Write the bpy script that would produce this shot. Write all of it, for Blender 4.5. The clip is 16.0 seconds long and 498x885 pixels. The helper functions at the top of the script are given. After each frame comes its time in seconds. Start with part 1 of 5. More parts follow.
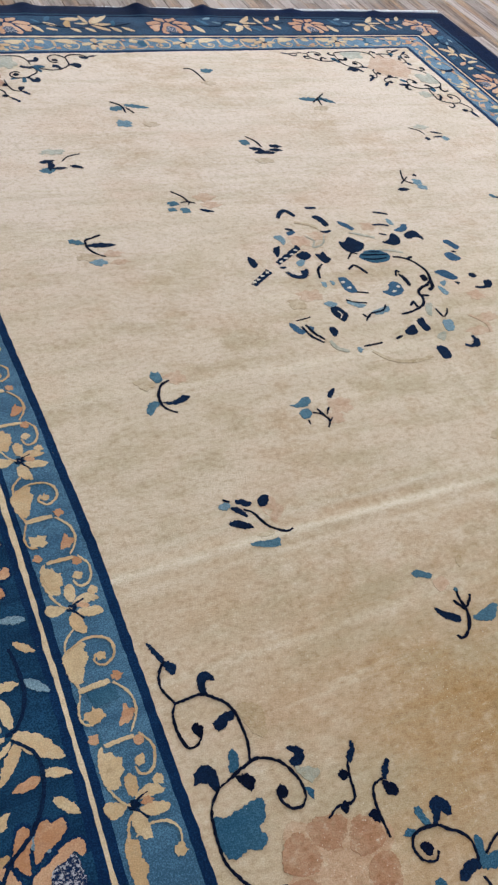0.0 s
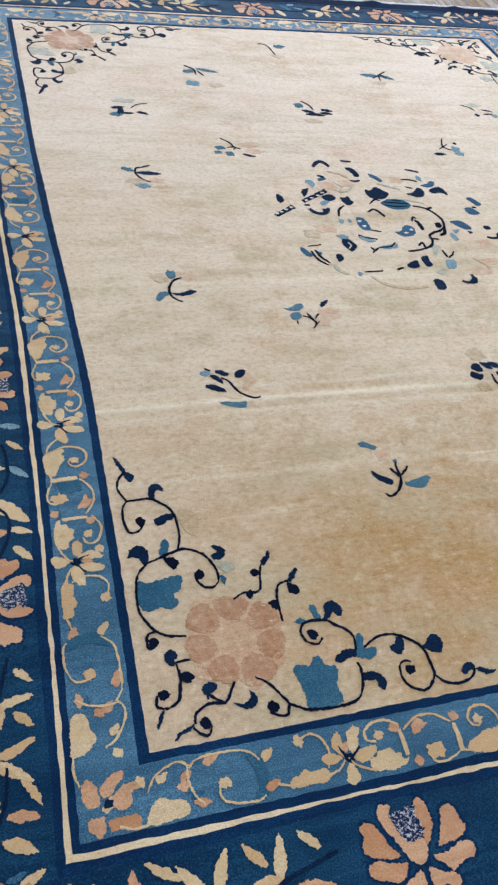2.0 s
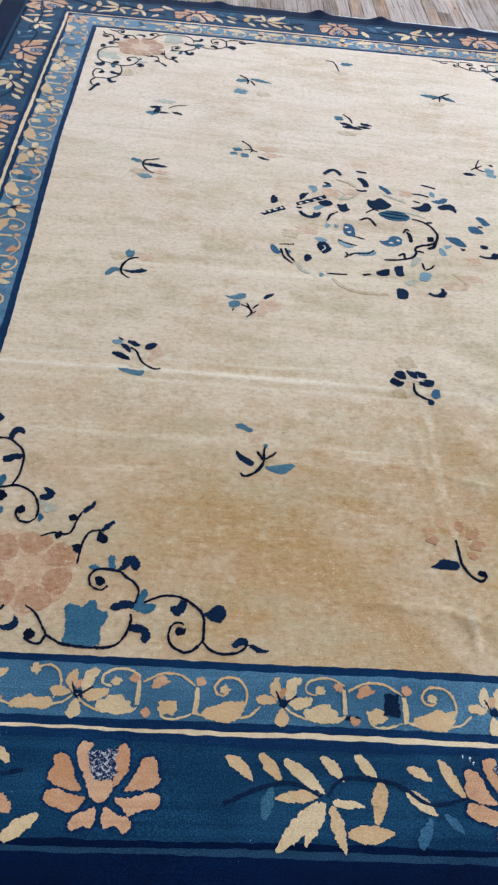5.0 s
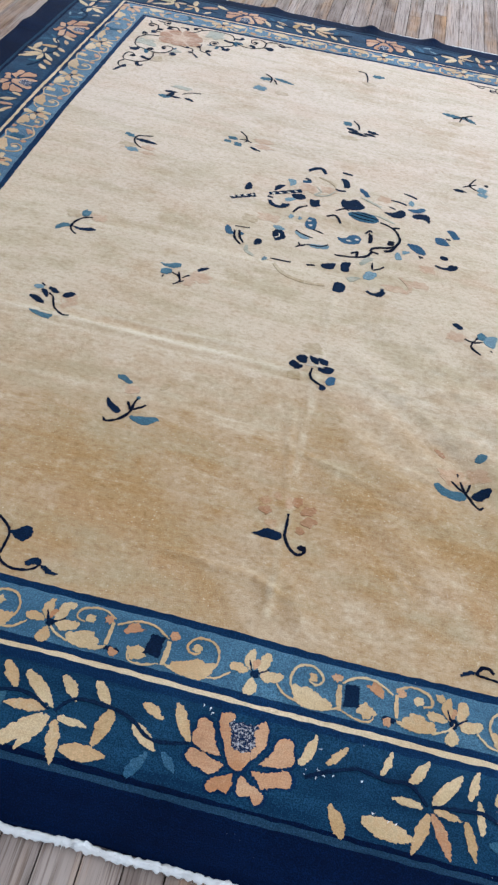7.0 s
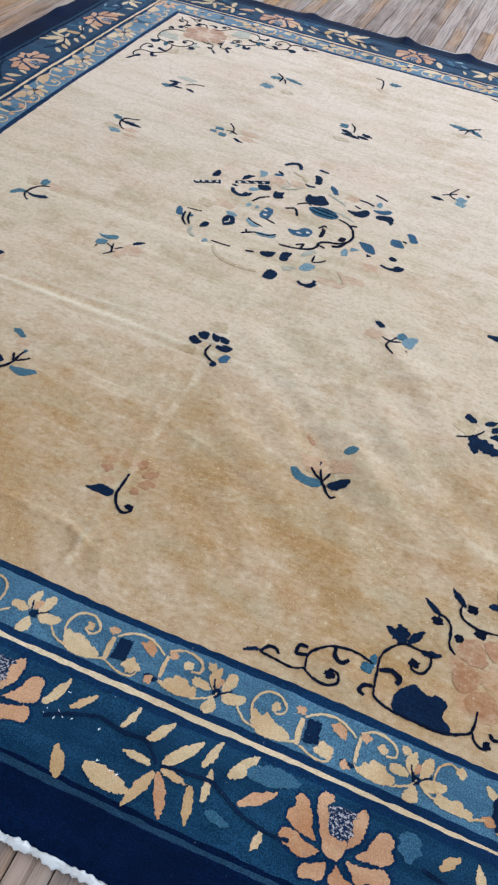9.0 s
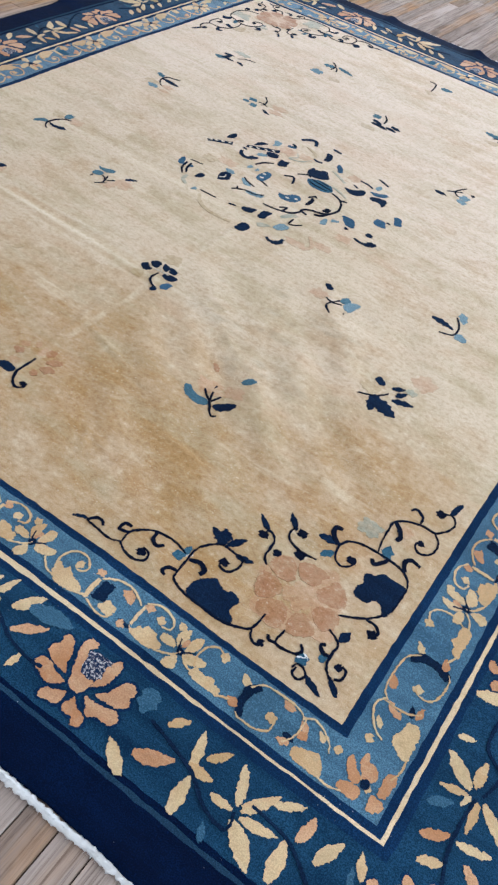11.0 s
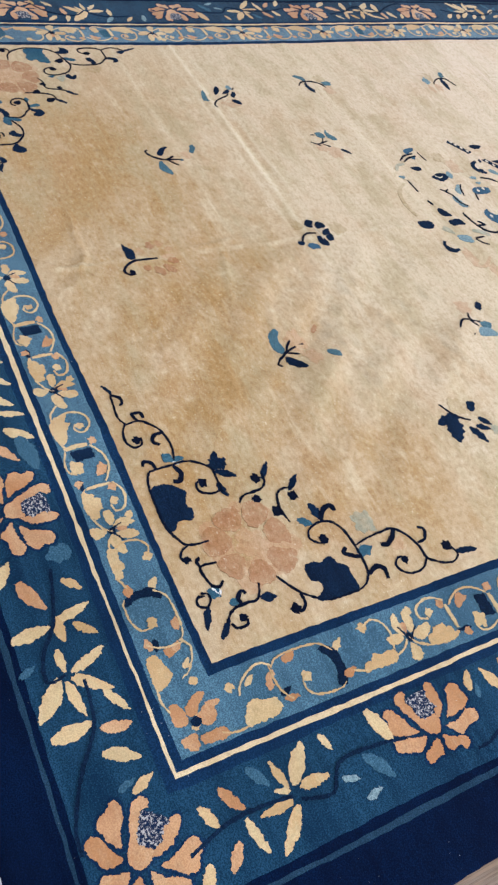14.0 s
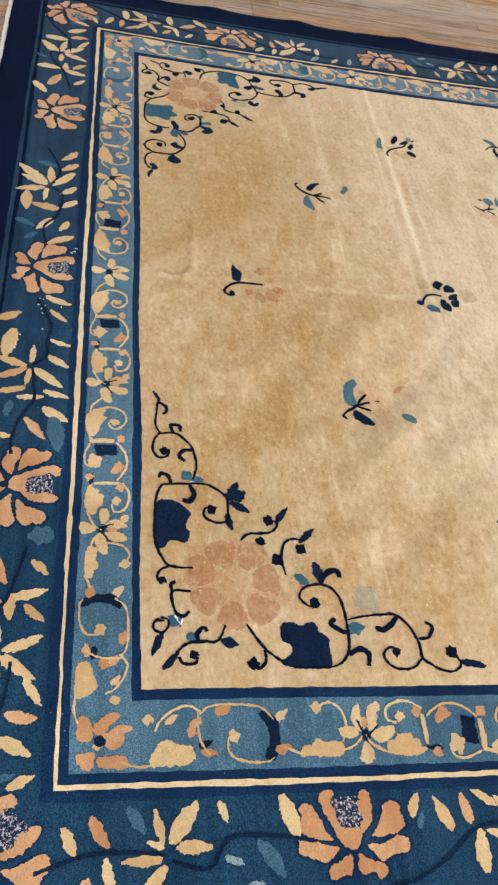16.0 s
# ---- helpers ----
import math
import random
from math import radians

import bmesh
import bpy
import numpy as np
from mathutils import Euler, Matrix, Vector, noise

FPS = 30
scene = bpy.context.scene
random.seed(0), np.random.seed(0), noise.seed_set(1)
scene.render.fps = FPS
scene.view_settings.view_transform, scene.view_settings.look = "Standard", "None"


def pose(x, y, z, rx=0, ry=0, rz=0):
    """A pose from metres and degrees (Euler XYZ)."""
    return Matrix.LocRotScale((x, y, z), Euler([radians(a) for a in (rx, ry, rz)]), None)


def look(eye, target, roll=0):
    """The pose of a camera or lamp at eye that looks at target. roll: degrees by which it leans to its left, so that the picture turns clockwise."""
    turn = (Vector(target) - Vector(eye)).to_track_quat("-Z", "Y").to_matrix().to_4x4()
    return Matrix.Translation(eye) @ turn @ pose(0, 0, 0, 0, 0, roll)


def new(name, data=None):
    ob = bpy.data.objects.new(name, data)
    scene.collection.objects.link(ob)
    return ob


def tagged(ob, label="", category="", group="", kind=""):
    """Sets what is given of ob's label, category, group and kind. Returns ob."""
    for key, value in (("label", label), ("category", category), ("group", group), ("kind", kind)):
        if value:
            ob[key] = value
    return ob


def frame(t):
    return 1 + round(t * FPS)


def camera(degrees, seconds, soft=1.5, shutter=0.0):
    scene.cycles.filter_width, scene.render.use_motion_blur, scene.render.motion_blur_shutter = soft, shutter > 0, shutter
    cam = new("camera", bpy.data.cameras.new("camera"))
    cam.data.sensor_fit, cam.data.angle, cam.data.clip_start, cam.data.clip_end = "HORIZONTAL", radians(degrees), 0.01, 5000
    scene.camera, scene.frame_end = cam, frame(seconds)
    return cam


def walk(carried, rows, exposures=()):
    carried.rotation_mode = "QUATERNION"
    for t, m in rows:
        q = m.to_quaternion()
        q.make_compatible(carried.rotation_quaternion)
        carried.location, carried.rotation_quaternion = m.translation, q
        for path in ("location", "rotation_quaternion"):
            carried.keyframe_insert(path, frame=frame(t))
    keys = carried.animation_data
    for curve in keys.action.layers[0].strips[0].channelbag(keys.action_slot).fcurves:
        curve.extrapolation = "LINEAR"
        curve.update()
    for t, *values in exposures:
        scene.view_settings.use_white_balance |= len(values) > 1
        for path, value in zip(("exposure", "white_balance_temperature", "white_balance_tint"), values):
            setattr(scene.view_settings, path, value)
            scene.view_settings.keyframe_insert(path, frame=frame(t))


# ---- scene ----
cam = camera(34.2, 16.0, soft=2.35)
PATH = [
    (0, (-1.289, 0.019, 1.21), (-0.467, 1.139, -0.229), 16.0),
    (0.5, (-1.217, -0.134, 1.213), (-0.453, 1.03, -0.223), 15.5),
    (1, (-1.181, -0.258, 1.216), (-0.483, 0.943, -0.223), 14.9),
    (1.5, (-1.177, -0.358, 1.217), (-0.538, 0.871, -0.226), 14.2),
    (2, (-1.164, -0.462, 1.23), (-0.582, 0.791, -0.216), 13.5),
    (2.5, (-1.089, -0.513, 1.243), (-0.566, 0.76, -0.208), 12.9),
    (3, (-0.95, -0.522, 1.241), (-0.495, 0.776, -0.211), 12.1),
    (3.2, (-0.892, -0.524, 1.236), (-0.47, 0.786, -0.216), 11.8),
    (5.3, (-0.471, -0.685, 1.265), (-0.335, 0.693, -0.179), 9.3),
    (5.5, (-0.411, -0.677, 1.262), (-0.293, 0.705, -0.179), 9.6),
    (6, (-0.247, -0.655, 1.256), (-0.196, 0.733, -0.184), 10.3),
    (6.5, (-0.159, -0.696, 1.254), (-0.173, 0.696, -0.182), 10.8),
    (7, (-0.031, -0.761, 1.254), (-0.111, 0.634, -0.177), 11.3),
    (7.5, (0.076, -0.775, 1.269), (-0.063, 0.616, -0.161), 11.5),
    (8, (0.228, -0.727, 1.27), (0.011, 0.652, -0.162), 11.0),
    (8.5, (0.383, -0.677, 1.26), (0.108, 0.692, -0.172), 11.0),
    (9, (0.483, -0.701, 1.254), (0.16, 0.661, -0.174), 11.2),
    (9.5, (0.618, -0.749, 1.261), (0.245, 0.604, -0.163), 11.7),
    (10, (0.727, -0.758, 1.269), (0.304, 0.582, -0.154), 12.2),
    (10.2, (0.789, -0.737, 1.272), (0.334, 0.592, -0.152), 12.5),
    (12.3, (1.215, -0.679, 1.257), (0.523, 0.479, -0.219), 19.3),
    (12.5, (1.234, -0.665, 1.256), (0.514, 0.467, -0.226), 19.5),
    (13, (1.302, -0.566, 1.265), (0.493, 0.474, -0.24), 19.5),
    (13.5, (1.364, -0.458, 1.251), (0.464, 0.483, -0.267), 19.5),
    (14, (1.412, -0.435, 1.258), (0.423, 0.411, -0.261), 19.3),
    (14.5, (1.503, -0.433, 1.27), (0.432, 0.31, -0.246), 19.1),
    (15, (1.556, -0.389, 1.272), (0.422, 0.256, -0.244), 19.0),
    (15.5, (1.524, -0.276, 1.272), (0.338, 0.246, -0.251), 18.2),
    (16, (1.479, -0.109, 1.255), (0.269, 0.292, -0.287), 17.2),
]
EXPOSURES = [(0.0, -0.06, 5700, 10), (2.5, 0.15, 5400, 9), (5.5, 0.1, 5370, 9), (7.0, 0.07, 5400, 9), (9.0, 0.05, 5440, 9), (10.0, 0.07, 5440, 9), (12.5, 0.09, 5780, 10), (14.5, 0.25, 6050, 10), (16.0, 0.21, 6700, 10)]
walk(cam, [(t, look(eye, target, roll)) for t, eye, target, roll in PATH], EXPOSURES)

# ---- daylight through unseen windows, and an added fill lamp behind ----
SUN_UP, SUN_TURN = radians(38), radians(0)
world = bpy.data.worlds.new("world")
scene.world = world
world.use_nodes = True
wn = world.node_tree.nodes
sky = wn.new("ShaderNodeTexSky")
sky.sky_type, sky.sun_disc, sky.sun_elevation, sky.sun_rotation = "NISHITA", False, SUN_UP, SUN_TURN
world.node_tree.links.new(sky.outputs[0], wn["Background"].inputs[0])
wn["Background"].inputs[1].default_value = 0.1


def window_light(name, m, width, height, watts, colour):
    lamp = bpy.data.lights.new(name, "AREA")
    lamp.shape, lamp.size, lamp.size_y, lamp.energy, lamp.color = "RECTANGLE", width, height, watts, colour
    ob = new(name, lamp)
    ob.matrix_world = m
    return ob


ROOM = (-4.5, 5.0, -3.4, 9.0, 3.2)  # x, x, y, y, ceiling
FLOOR_Z = -0.011
DAY = (0.88, 0.95, 1.0)
FAR_WINDOWS = (-2.6, 0.0, 2.6)
RIGHT_WINDOWS = (0.4, 3.2)
BACK_FILL_OPENINGS = (-1.0,)
for x in FAR_WINDOWS:
    window_light("unseen_window_light", look((x, ROOM[3] + 0.05, 1.75), (x, 0, 0.9)), 1.8, 1.9, 205, DAY)
# fill lamp in a made-up south opening, added to brighten the near end
window_light("unseen_window_light", look((BACK_FILL_OPENINGS[0], ROOM[2] - 0.05, 1.75), (BACK_FILL_OPENINGS[0], 0, 0.9)), 1.8, 1.9, 60, DAY)
for y in RIGHT_WINDOWS:
    window_light("unseen_window_light", look((ROOM[1] + 0.05, y, 1.75), (0, y, 0.9)), 1.8, 1.9, 130, DAY)


# ---- materials ----
class Nodes:
    """Short hand for building a node material."""

    def __init__(self, name, rough, sheen=0.0, metal=0.0):
        self.mat = bpy.data.materials.new(name)
        self.mat.use_nodes = True
        self.tree = self.mat.node_tree
        self.shader = self.tree.nodes["Principled BSDF"]
        self.shader.inputs["Roughness"].default_value = rough
        self.shader.inputs["Metallic"].default_value = metal
        self.shader.inputs["Sheen Weight"].default_value = sheen
        self.shader.inputs["Sheen Roughness"].default_value = 0.45
        self.shader.inputs["Specular IOR Level"].default_value = 0.05
        self.place = self.tree.nodes.new("ShaderNodeNewGeometry").outputs["Position"]

    def set(self, socket, value):
        if isinstance(value, bpy.types.NodeSocket):
            self.tree.links.new(value, socket)
        else:
            socket.default_value = value

    def math(self, op, a, b=0.0, clamp=False):
        n = self.tree.nodes.new("ShaderNodeMath")
        n.operation, n.use_clamp = op, clamp
        self.set(n.inputs[0], a)
        self.set(n.inputs[1], b)
        return n.outputs[0]

    def scaled(self, x, y, z):
        n = self.tree.nodes.new("ShaderNodeVectorMath")
        n.operation = "MULTIPLY"
        self.set(n.inputs[0], self.place)
        n.inputs[1].default_value = (x, y, z)
        return n.outputs[0]

    def noise(self, where, scale, detail=2.0, rough=0.5):
        n = self.tree.nodes.new("ShaderNodeTexNoise")
        self.set(n.inputs["Vector"], where)
        n.inputs["Scale"].default_value, n.inputs["Detail"].default_value, n.inputs["Roughness"].default_value = scale, detail, rough
        return n.outputs["Fac"]

    def ramp(self, value, lo, hi, a=0.0, b=1.0):
        n = self.tree.nodes.new("ShaderNodeMapRange")
        n.interpolation_type = "SMOOTHSTEP"
        self.set(n.inputs[0], value)
        for i, v in enumerate((lo, hi, a, b)):
            n.inputs[i + 1].default_value = v
        return n.outputs[0]

    def mix(self, fac, a, b, mode="MIX"):
        n = self.tree.nodes.new("ShaderNodeMix")
        n.data_type, n.blend_type = "RGBA", mode
        self.set(n.inputs[0], fac)
        for socket, v in ((n.inputs[6], a), (n.inputs[7], b)):
            self.set(socket, (*v, 1) if isinstance(v, tuple) and len(v) == 3 else v)
        return n.outputs[2]

    def parts(self):
        n = self.tree.nodes.new("ShaderNodeSeparateXYZ")
        self.set(n.inputs[0], self.place)
        return n.outputs

    def bump(self, height, strength, distance):
        n = self.tree.nodes.new("ShaderNodeBump")
        n.inputs["Strength"].default_value, n.inputs["Distance"].default_value = strength, distance
        self.set(n.inputs["Height"], height)
        self.tree.links.new(n.outputs[0], self.shader.inputs["Normal"])

    def done(self, colour):
        self.set(self.shader.inputs["Base Color"], colour)
        return self.mat


def tuft_bump(m, strength=0.48):
    """The knotted pile: single tufts of about 2 mm, clumped in rows."""
    fine = m.noise(m.place, 420, 2.0, 0.6)
    rows = m.noise(m.scaled(60, 170, 60), 1.0, 2.0)
    m.bump(m.math("ADD", fine, m.math("MULTIPLY", rows, 0.5)), strength, 0.0022)
    return fine


def pile(name, colour, other, abrash=0.6, sheen=0.0, third=None):
    """Dyed wool pile: weft-wise abrash, clouding and the speckle of the knots."""
    m = Nodes(name, 0.95, sheen)
    fine = tuft_bump(m)
    streak = m.noise(m.scaled(1.2, 26, 1), 1.0, 4.0, 0.65)
    cloud = m.noise(m.place, 7, 4.0, 0.6)
    grain = m.noise(m.place, 75, 4.0, 0.65)
    c = m.mix(m.math("MULTIPLY", m.ramp(streak, 0.38, 0.66), abrash), colour, other)
    c = m.mix(m.ramp(cloud, 0.40, 0.72, 0.0, 0.65), c, other)
    if third:
        piece = m.tree.nodes.new("ShaderNodeObjectInfo").outputs["Random"]
        c = m.mix(m.ramp(m.math("ADD", piece, m.ramp(grain, 0.3, 0.7, -0.25, 0.25)), 0.35, 0.9, 0.0, 0.85), c, third)
    broad = m.noise(m.place, 2.7, 5.0, 0.62)
    c = m.mix(m.ramp(broad, 0.50, 0.66, 0.0, 0.5), c, tuple(1.25 * v for v in other))
    c = m.mix(m.ramp(broad, 0.48, 0.34, 0.0, 0.5), c, tuple(v * 0.7 for v in colour))
    c = m.mix(m.ramp(cloud, 0.45, 0.25, 0.0, 0.5), c, tuple(v * 0.72 for v in colour))
    c = m.mix(m.ramp(grain, 0.52, 0.75, 0.0, 0.45), c, tuple(0.6 * v + 0.4 * w * 1.3 for v, w in zip(colour, other)))
    c = m.mix(m.ramp(grain, 0.48, 0.25, 0.0, 0.55), c, tuple(v * 0.6 for v in colour))
    dark = tuple(v * 0.62 for v in colour)
    c = m.mix(m.ramp(fine, 0.38, 0.60, 0.75 if colour[0] < 0.2 else 0.4, 0.0), c, dark)
    c = m.mix(m.ramp(fine, 0.56, 0.70, 0.0, 0.45 if colour[0] < 0.2 else 0.12), c, tuple(min(0.9, 1.35 * w) for w in other))
    lint = m.math("MULTIPLY", m.ramp(m.noise(m.place, 230, 1.0), 0.76, 0.80), m.ramp(m.noise(m.place, 6, 2.0), 0.56, 0.66))
    return m.done(m.mix(m.math("MULTIPLY", lint, 0.6), c, (0.62, 0.60, 0.58)))


def field_pile(name, tint=None, amount=0.0):
    """The undyed ground: ivory, browner towards the worn end, with paler lines along the creases."""
    m = Nodes(name, 0.95, 0.05)
    fine = tuft_bump(m, 0.42)
    x, y, z = m.parts()
    cloud = m.noise(m.place, 2.6, 4.0, 0.6)
    patchy = m.noise(m.place, 8.5, 6.0, 0.72)
    mottle = m.noise(m.place, 34, 5.0, 0.7)
    tufts = m.noise(m.scaled(75, 110, 75), 1.0, 3.0, 0.6)
    streak = m.noise(m.scaled(2.2, 17, 1), 1.0, 5.0, 0.68)
    browned = m.math("ADD", m.ramp(y, 1.0, 0.30, 0.0, 0.86), m.ramp(cloud, 0.3, 0.75, -0.30, 0.36))
    smear = m.noise(m.scaled(7, 15, 1), 1.0, 6.0, 0.72)
    browned = m.math("ADD", browned, m.ramp(smear, 0.3, 0.7, -0.22, 0.22))
    browned = m.math("ADD", browned, m.ramp(patchy, 0.3, 0.72, -0.14, 0.16), clamp=True)
    kept = m.math("MULTIPLY", m.ramp(x, -0.98, -0.45, 0.42, 1.0), m.ramp(x, 1.05, 0.7, 0.72, 1.0))
    browned = m.math("MULTIPLY", browned, m.math("MULTIPLY", kept, m.ramp(y, -0.02, 0.12, 0.85, 1.0)))
    ground = m.mix(m.ramp(m.math("ADD", y, m.ramp(cloud, 0.3, 0.7, -0.35, 0.35)), 1.0, 2.1), KHAKI, IVORY)
    c = m.mix(browned, ground, TAN)
    blush = m.math("MULTIPLY", m.ramp(m.noise(m.scaled(2.1, 3.3, 1), 1.3, 5.0, 0.65), 0.48, 0.66), m.ramp(y, 1.5, 0.4, 0.32, 0.24))
    c = m.mix(blush, c, BLUSH)
    # trodden, olive-brown clouds across the middle of the field
    soiled = m.math("MULTIPLY", m.ramp(m.noise(m.scaled(3.1, 6.5, 1), 1.0, 6.0, 0.66), 0.47, 0.66, 0.0, 0.7), m.ramp(y, 2.2, 1.0, 0.4, 1.0))
    c = m.mix(soiled, c, SHADE)
    # shade of the rumples right of the middle, painted in as grey-brown patches
    rumple_shade = m.math("MULTIPLY", m.ramp(m.noise(m.scaled(8, 12, 1), 1.0, 4.0, 0.6), 0.50, 0.68, 0.0, 0.55), m.math("MULTIPLY", m.ramp(x, -0.05, 0.2), m.math("MULTIPLY", m.ramp(x, 0.75, 0.45), m.math("MULTIPLY", m.ramp(y, 0.45, 0.65), m.ramp(y, 1.15, 0.85)))))
    c = m.mix(rumple_shade, c, (0.36, 0.285, 0.19))
    c = m.mix(m.ramp(streak, 0.47, 0.72, 0.0, 0.5), c, SHADE)
    c = m.mix(m.ramp(streak, 0.44, 0.24, 0.0, 0.4), c, PALE)
    c = m.mix(m.ramp(mottle, 0.48, 0.72, 0.0, 0.30), c, m.mix(1.0, c, (0.70, 0.62, 0.52), "MULTIPLY"))
    c = m.mix(m.ramp(mottle, 0.46, 0.26, 0.0, 0.24), c, PALE)
    # broken paler lines across the field and up its middle, along the creases
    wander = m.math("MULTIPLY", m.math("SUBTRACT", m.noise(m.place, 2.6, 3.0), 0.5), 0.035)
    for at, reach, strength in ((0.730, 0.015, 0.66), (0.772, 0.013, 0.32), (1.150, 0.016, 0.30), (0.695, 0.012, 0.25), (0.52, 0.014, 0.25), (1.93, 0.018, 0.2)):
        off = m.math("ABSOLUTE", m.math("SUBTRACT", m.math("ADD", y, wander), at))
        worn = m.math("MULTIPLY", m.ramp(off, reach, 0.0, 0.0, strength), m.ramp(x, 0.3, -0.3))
        c = m.mix(m.math("MULTIPLY", worn, m.ramp(patchy, 0.33, 0.55)), c, PALE)
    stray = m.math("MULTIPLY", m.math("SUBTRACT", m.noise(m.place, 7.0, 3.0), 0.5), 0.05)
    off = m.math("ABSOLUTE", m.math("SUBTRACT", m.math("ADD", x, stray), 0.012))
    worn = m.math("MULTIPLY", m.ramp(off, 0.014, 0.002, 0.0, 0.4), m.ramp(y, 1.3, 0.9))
    c = m.mix(m.math("MULTIPLY", worn, m.ramp(smear, 0.42, 0.6)), c, PALE)
    if tint:
        c = m.mix(m.ramp(mottle, 0.25, 0.65, amount * 0.5, amount), c, tint)
    c = m.mix(m.ramp(tufts, 0.47, 0.70, 0.0, 0.55), c, m.mix(1.0, c, (0.70, 0.63, 0.54), "MULTIPLY"))
    c = m.mix(m.ramp(tufts, 0.44, 0.26, 0.0, 0.24), c, PALE)
    c = m.mix(m.ramp(fine, 0.38, 0.58, 0.35, 0.0), c, m.mix(1.0, c, (0.62, 0.54, 0.46), "MULTIPLY"))
    fleck = m.math("MULTIPLY", m.ramp(m.noise(m.place, 190, 2.0), 0.64, 0.72), m.ramp(patchy, 0.42, 0.62))
    c = m.mix(m.math("MULTIPLY", fleck, 0.5), c, PALE)
    return m.done(c)


BLUSH = (0.53, 0.345, 0.215)
IVORY, KHAKI, TAN, SHADE, PALE = (0.665, 0.540, 0.422), (0.61, 0.487, 0.348), (0.395, 0.238, 0.098), (0.435, 0.338, 0.200), (0.75, 0.655, 0.49)
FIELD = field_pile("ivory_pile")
WOOL = {
    "N": pile("navy_pile", (0.0036, 0.0100, 0.029), (0.0075, 0.022, 0.056)),
    "K": pile("ink_pile", (0.0022, 0.004, 0.013), (0.004, 0.008, 0.024)),
    "B": pile("mid_blue_pile", (0.034, 0.080, 0.140), (0.070, 0.138, 0.205)),
    "M": pile("dusty_blue_pile", (0.062, 0.128, 0.170), (0.115, 0.195, 0.230)),
    "T": pile("teal_pile", (0.028, 0.085, 0.14), (0.06, 0.13, 0.17)),
    "L": pile("pale_blue_pile", (0.15, 0.23, 0.275), (0.24, 0.31, 0.325)),
    "C": pile("cream_pile", (0.50, 0.340, 0.170), (0.59, 0.44, 0.26), 0.8, 0.15, (0.46, 0.27, 0.12)),
    "F": pile("apricot_pile", (0.42, 0.205, 0.10), (0.54, 0.33, 0.185), 0.9, 0.15, (0.38, 0.165, 0.065)),
    "R": field_pile("russet_pile", (0.33, 0.145, 0.07), 0.80),
    "P": field_pile("faded_rose_pile", (0.46, 0.25, 0.145), 0.52),
    "O": field_pile("faded_olive_pile", (0.34, 0.24, 0.11), 0.50),
    "G": field_pile("faded_green_pile", (0.23, 0.29, 0.25), 0.65),
    "O2": pile("tan_pile", (0.40, 0.24, 0.10), (0.50, 0.33, 0.17), 0.8),
    "W": pile("worn_white_pile", (0.78, 0.76, 0.74), (0.70, 0.68, 0.66)),
    "H": pile("ivory_dot_pile", (0.62, 0.52, 0.40), (0.68, 0.60, 0.48)),
    "S": pile("smoky_blue_pile", (0.030, 0.085, 0.145), (0.065, 0.135, 0.19)),
}
GUARD = pile("guard_blue_pile", (0.0045, 0.017, 0.050), (0.009, 0.033, 0.088))
STRIPE = pile("pale_cream_pile", (0.57, 0.41, 0.235), (0.66, 0.52, 0.34))
BORDER_BLUE = pile("deep_blue_pile", (0.0042, 0.0210, 0.053), (0.0165, 0.058, 0.110), 0.95, 0.05)
INNER_BLUE = pile("sky_blue_pile", (0.036, 0.092, 0.148), (0.092, 0.182, 0.255), 0.95, 0.22)
EDGE_NAVY = pile("midnight_pile", (0.0009, 0.0042, 0.020), (0.0018, 0.0095, 0.039))
LINE_BLUE = pile("slate_blue_pile", (0.012, 0.032, 0.063), (0.023, 0.054, 0.095))


def speckled():
    m = Nodes("speckled_heart_pile", 0.95, 0.1)
    tuft_bump(m)
    spots = m.noise(m.scaled(190, 190, 1), 1.0, 3.0, 0.75)
    return m.done(m.mix(m.ramp(spots, 0.50, 0.58), (0.005, 0.014, 0.046), (0.40, 0.37, 0.36)))


HEART = speckled()


def cotton():
    m = Nodes("white_cotton_cord", 0.9, 0.1)
    strands = m.noise(m.scaled(160, 420, 260), 1.0, 3.0, 0.6)
    m.bump(strands, 0.8, 0.003)
    dirt = m.noise(m.place, 30, 3.0)
    return m.done(m.mix(m.ramp(dirt, 0.45, 0.75, 0.0, 0.4), (0.66, 0.64, 0.62), (0.42, 0.38, 0.34)))


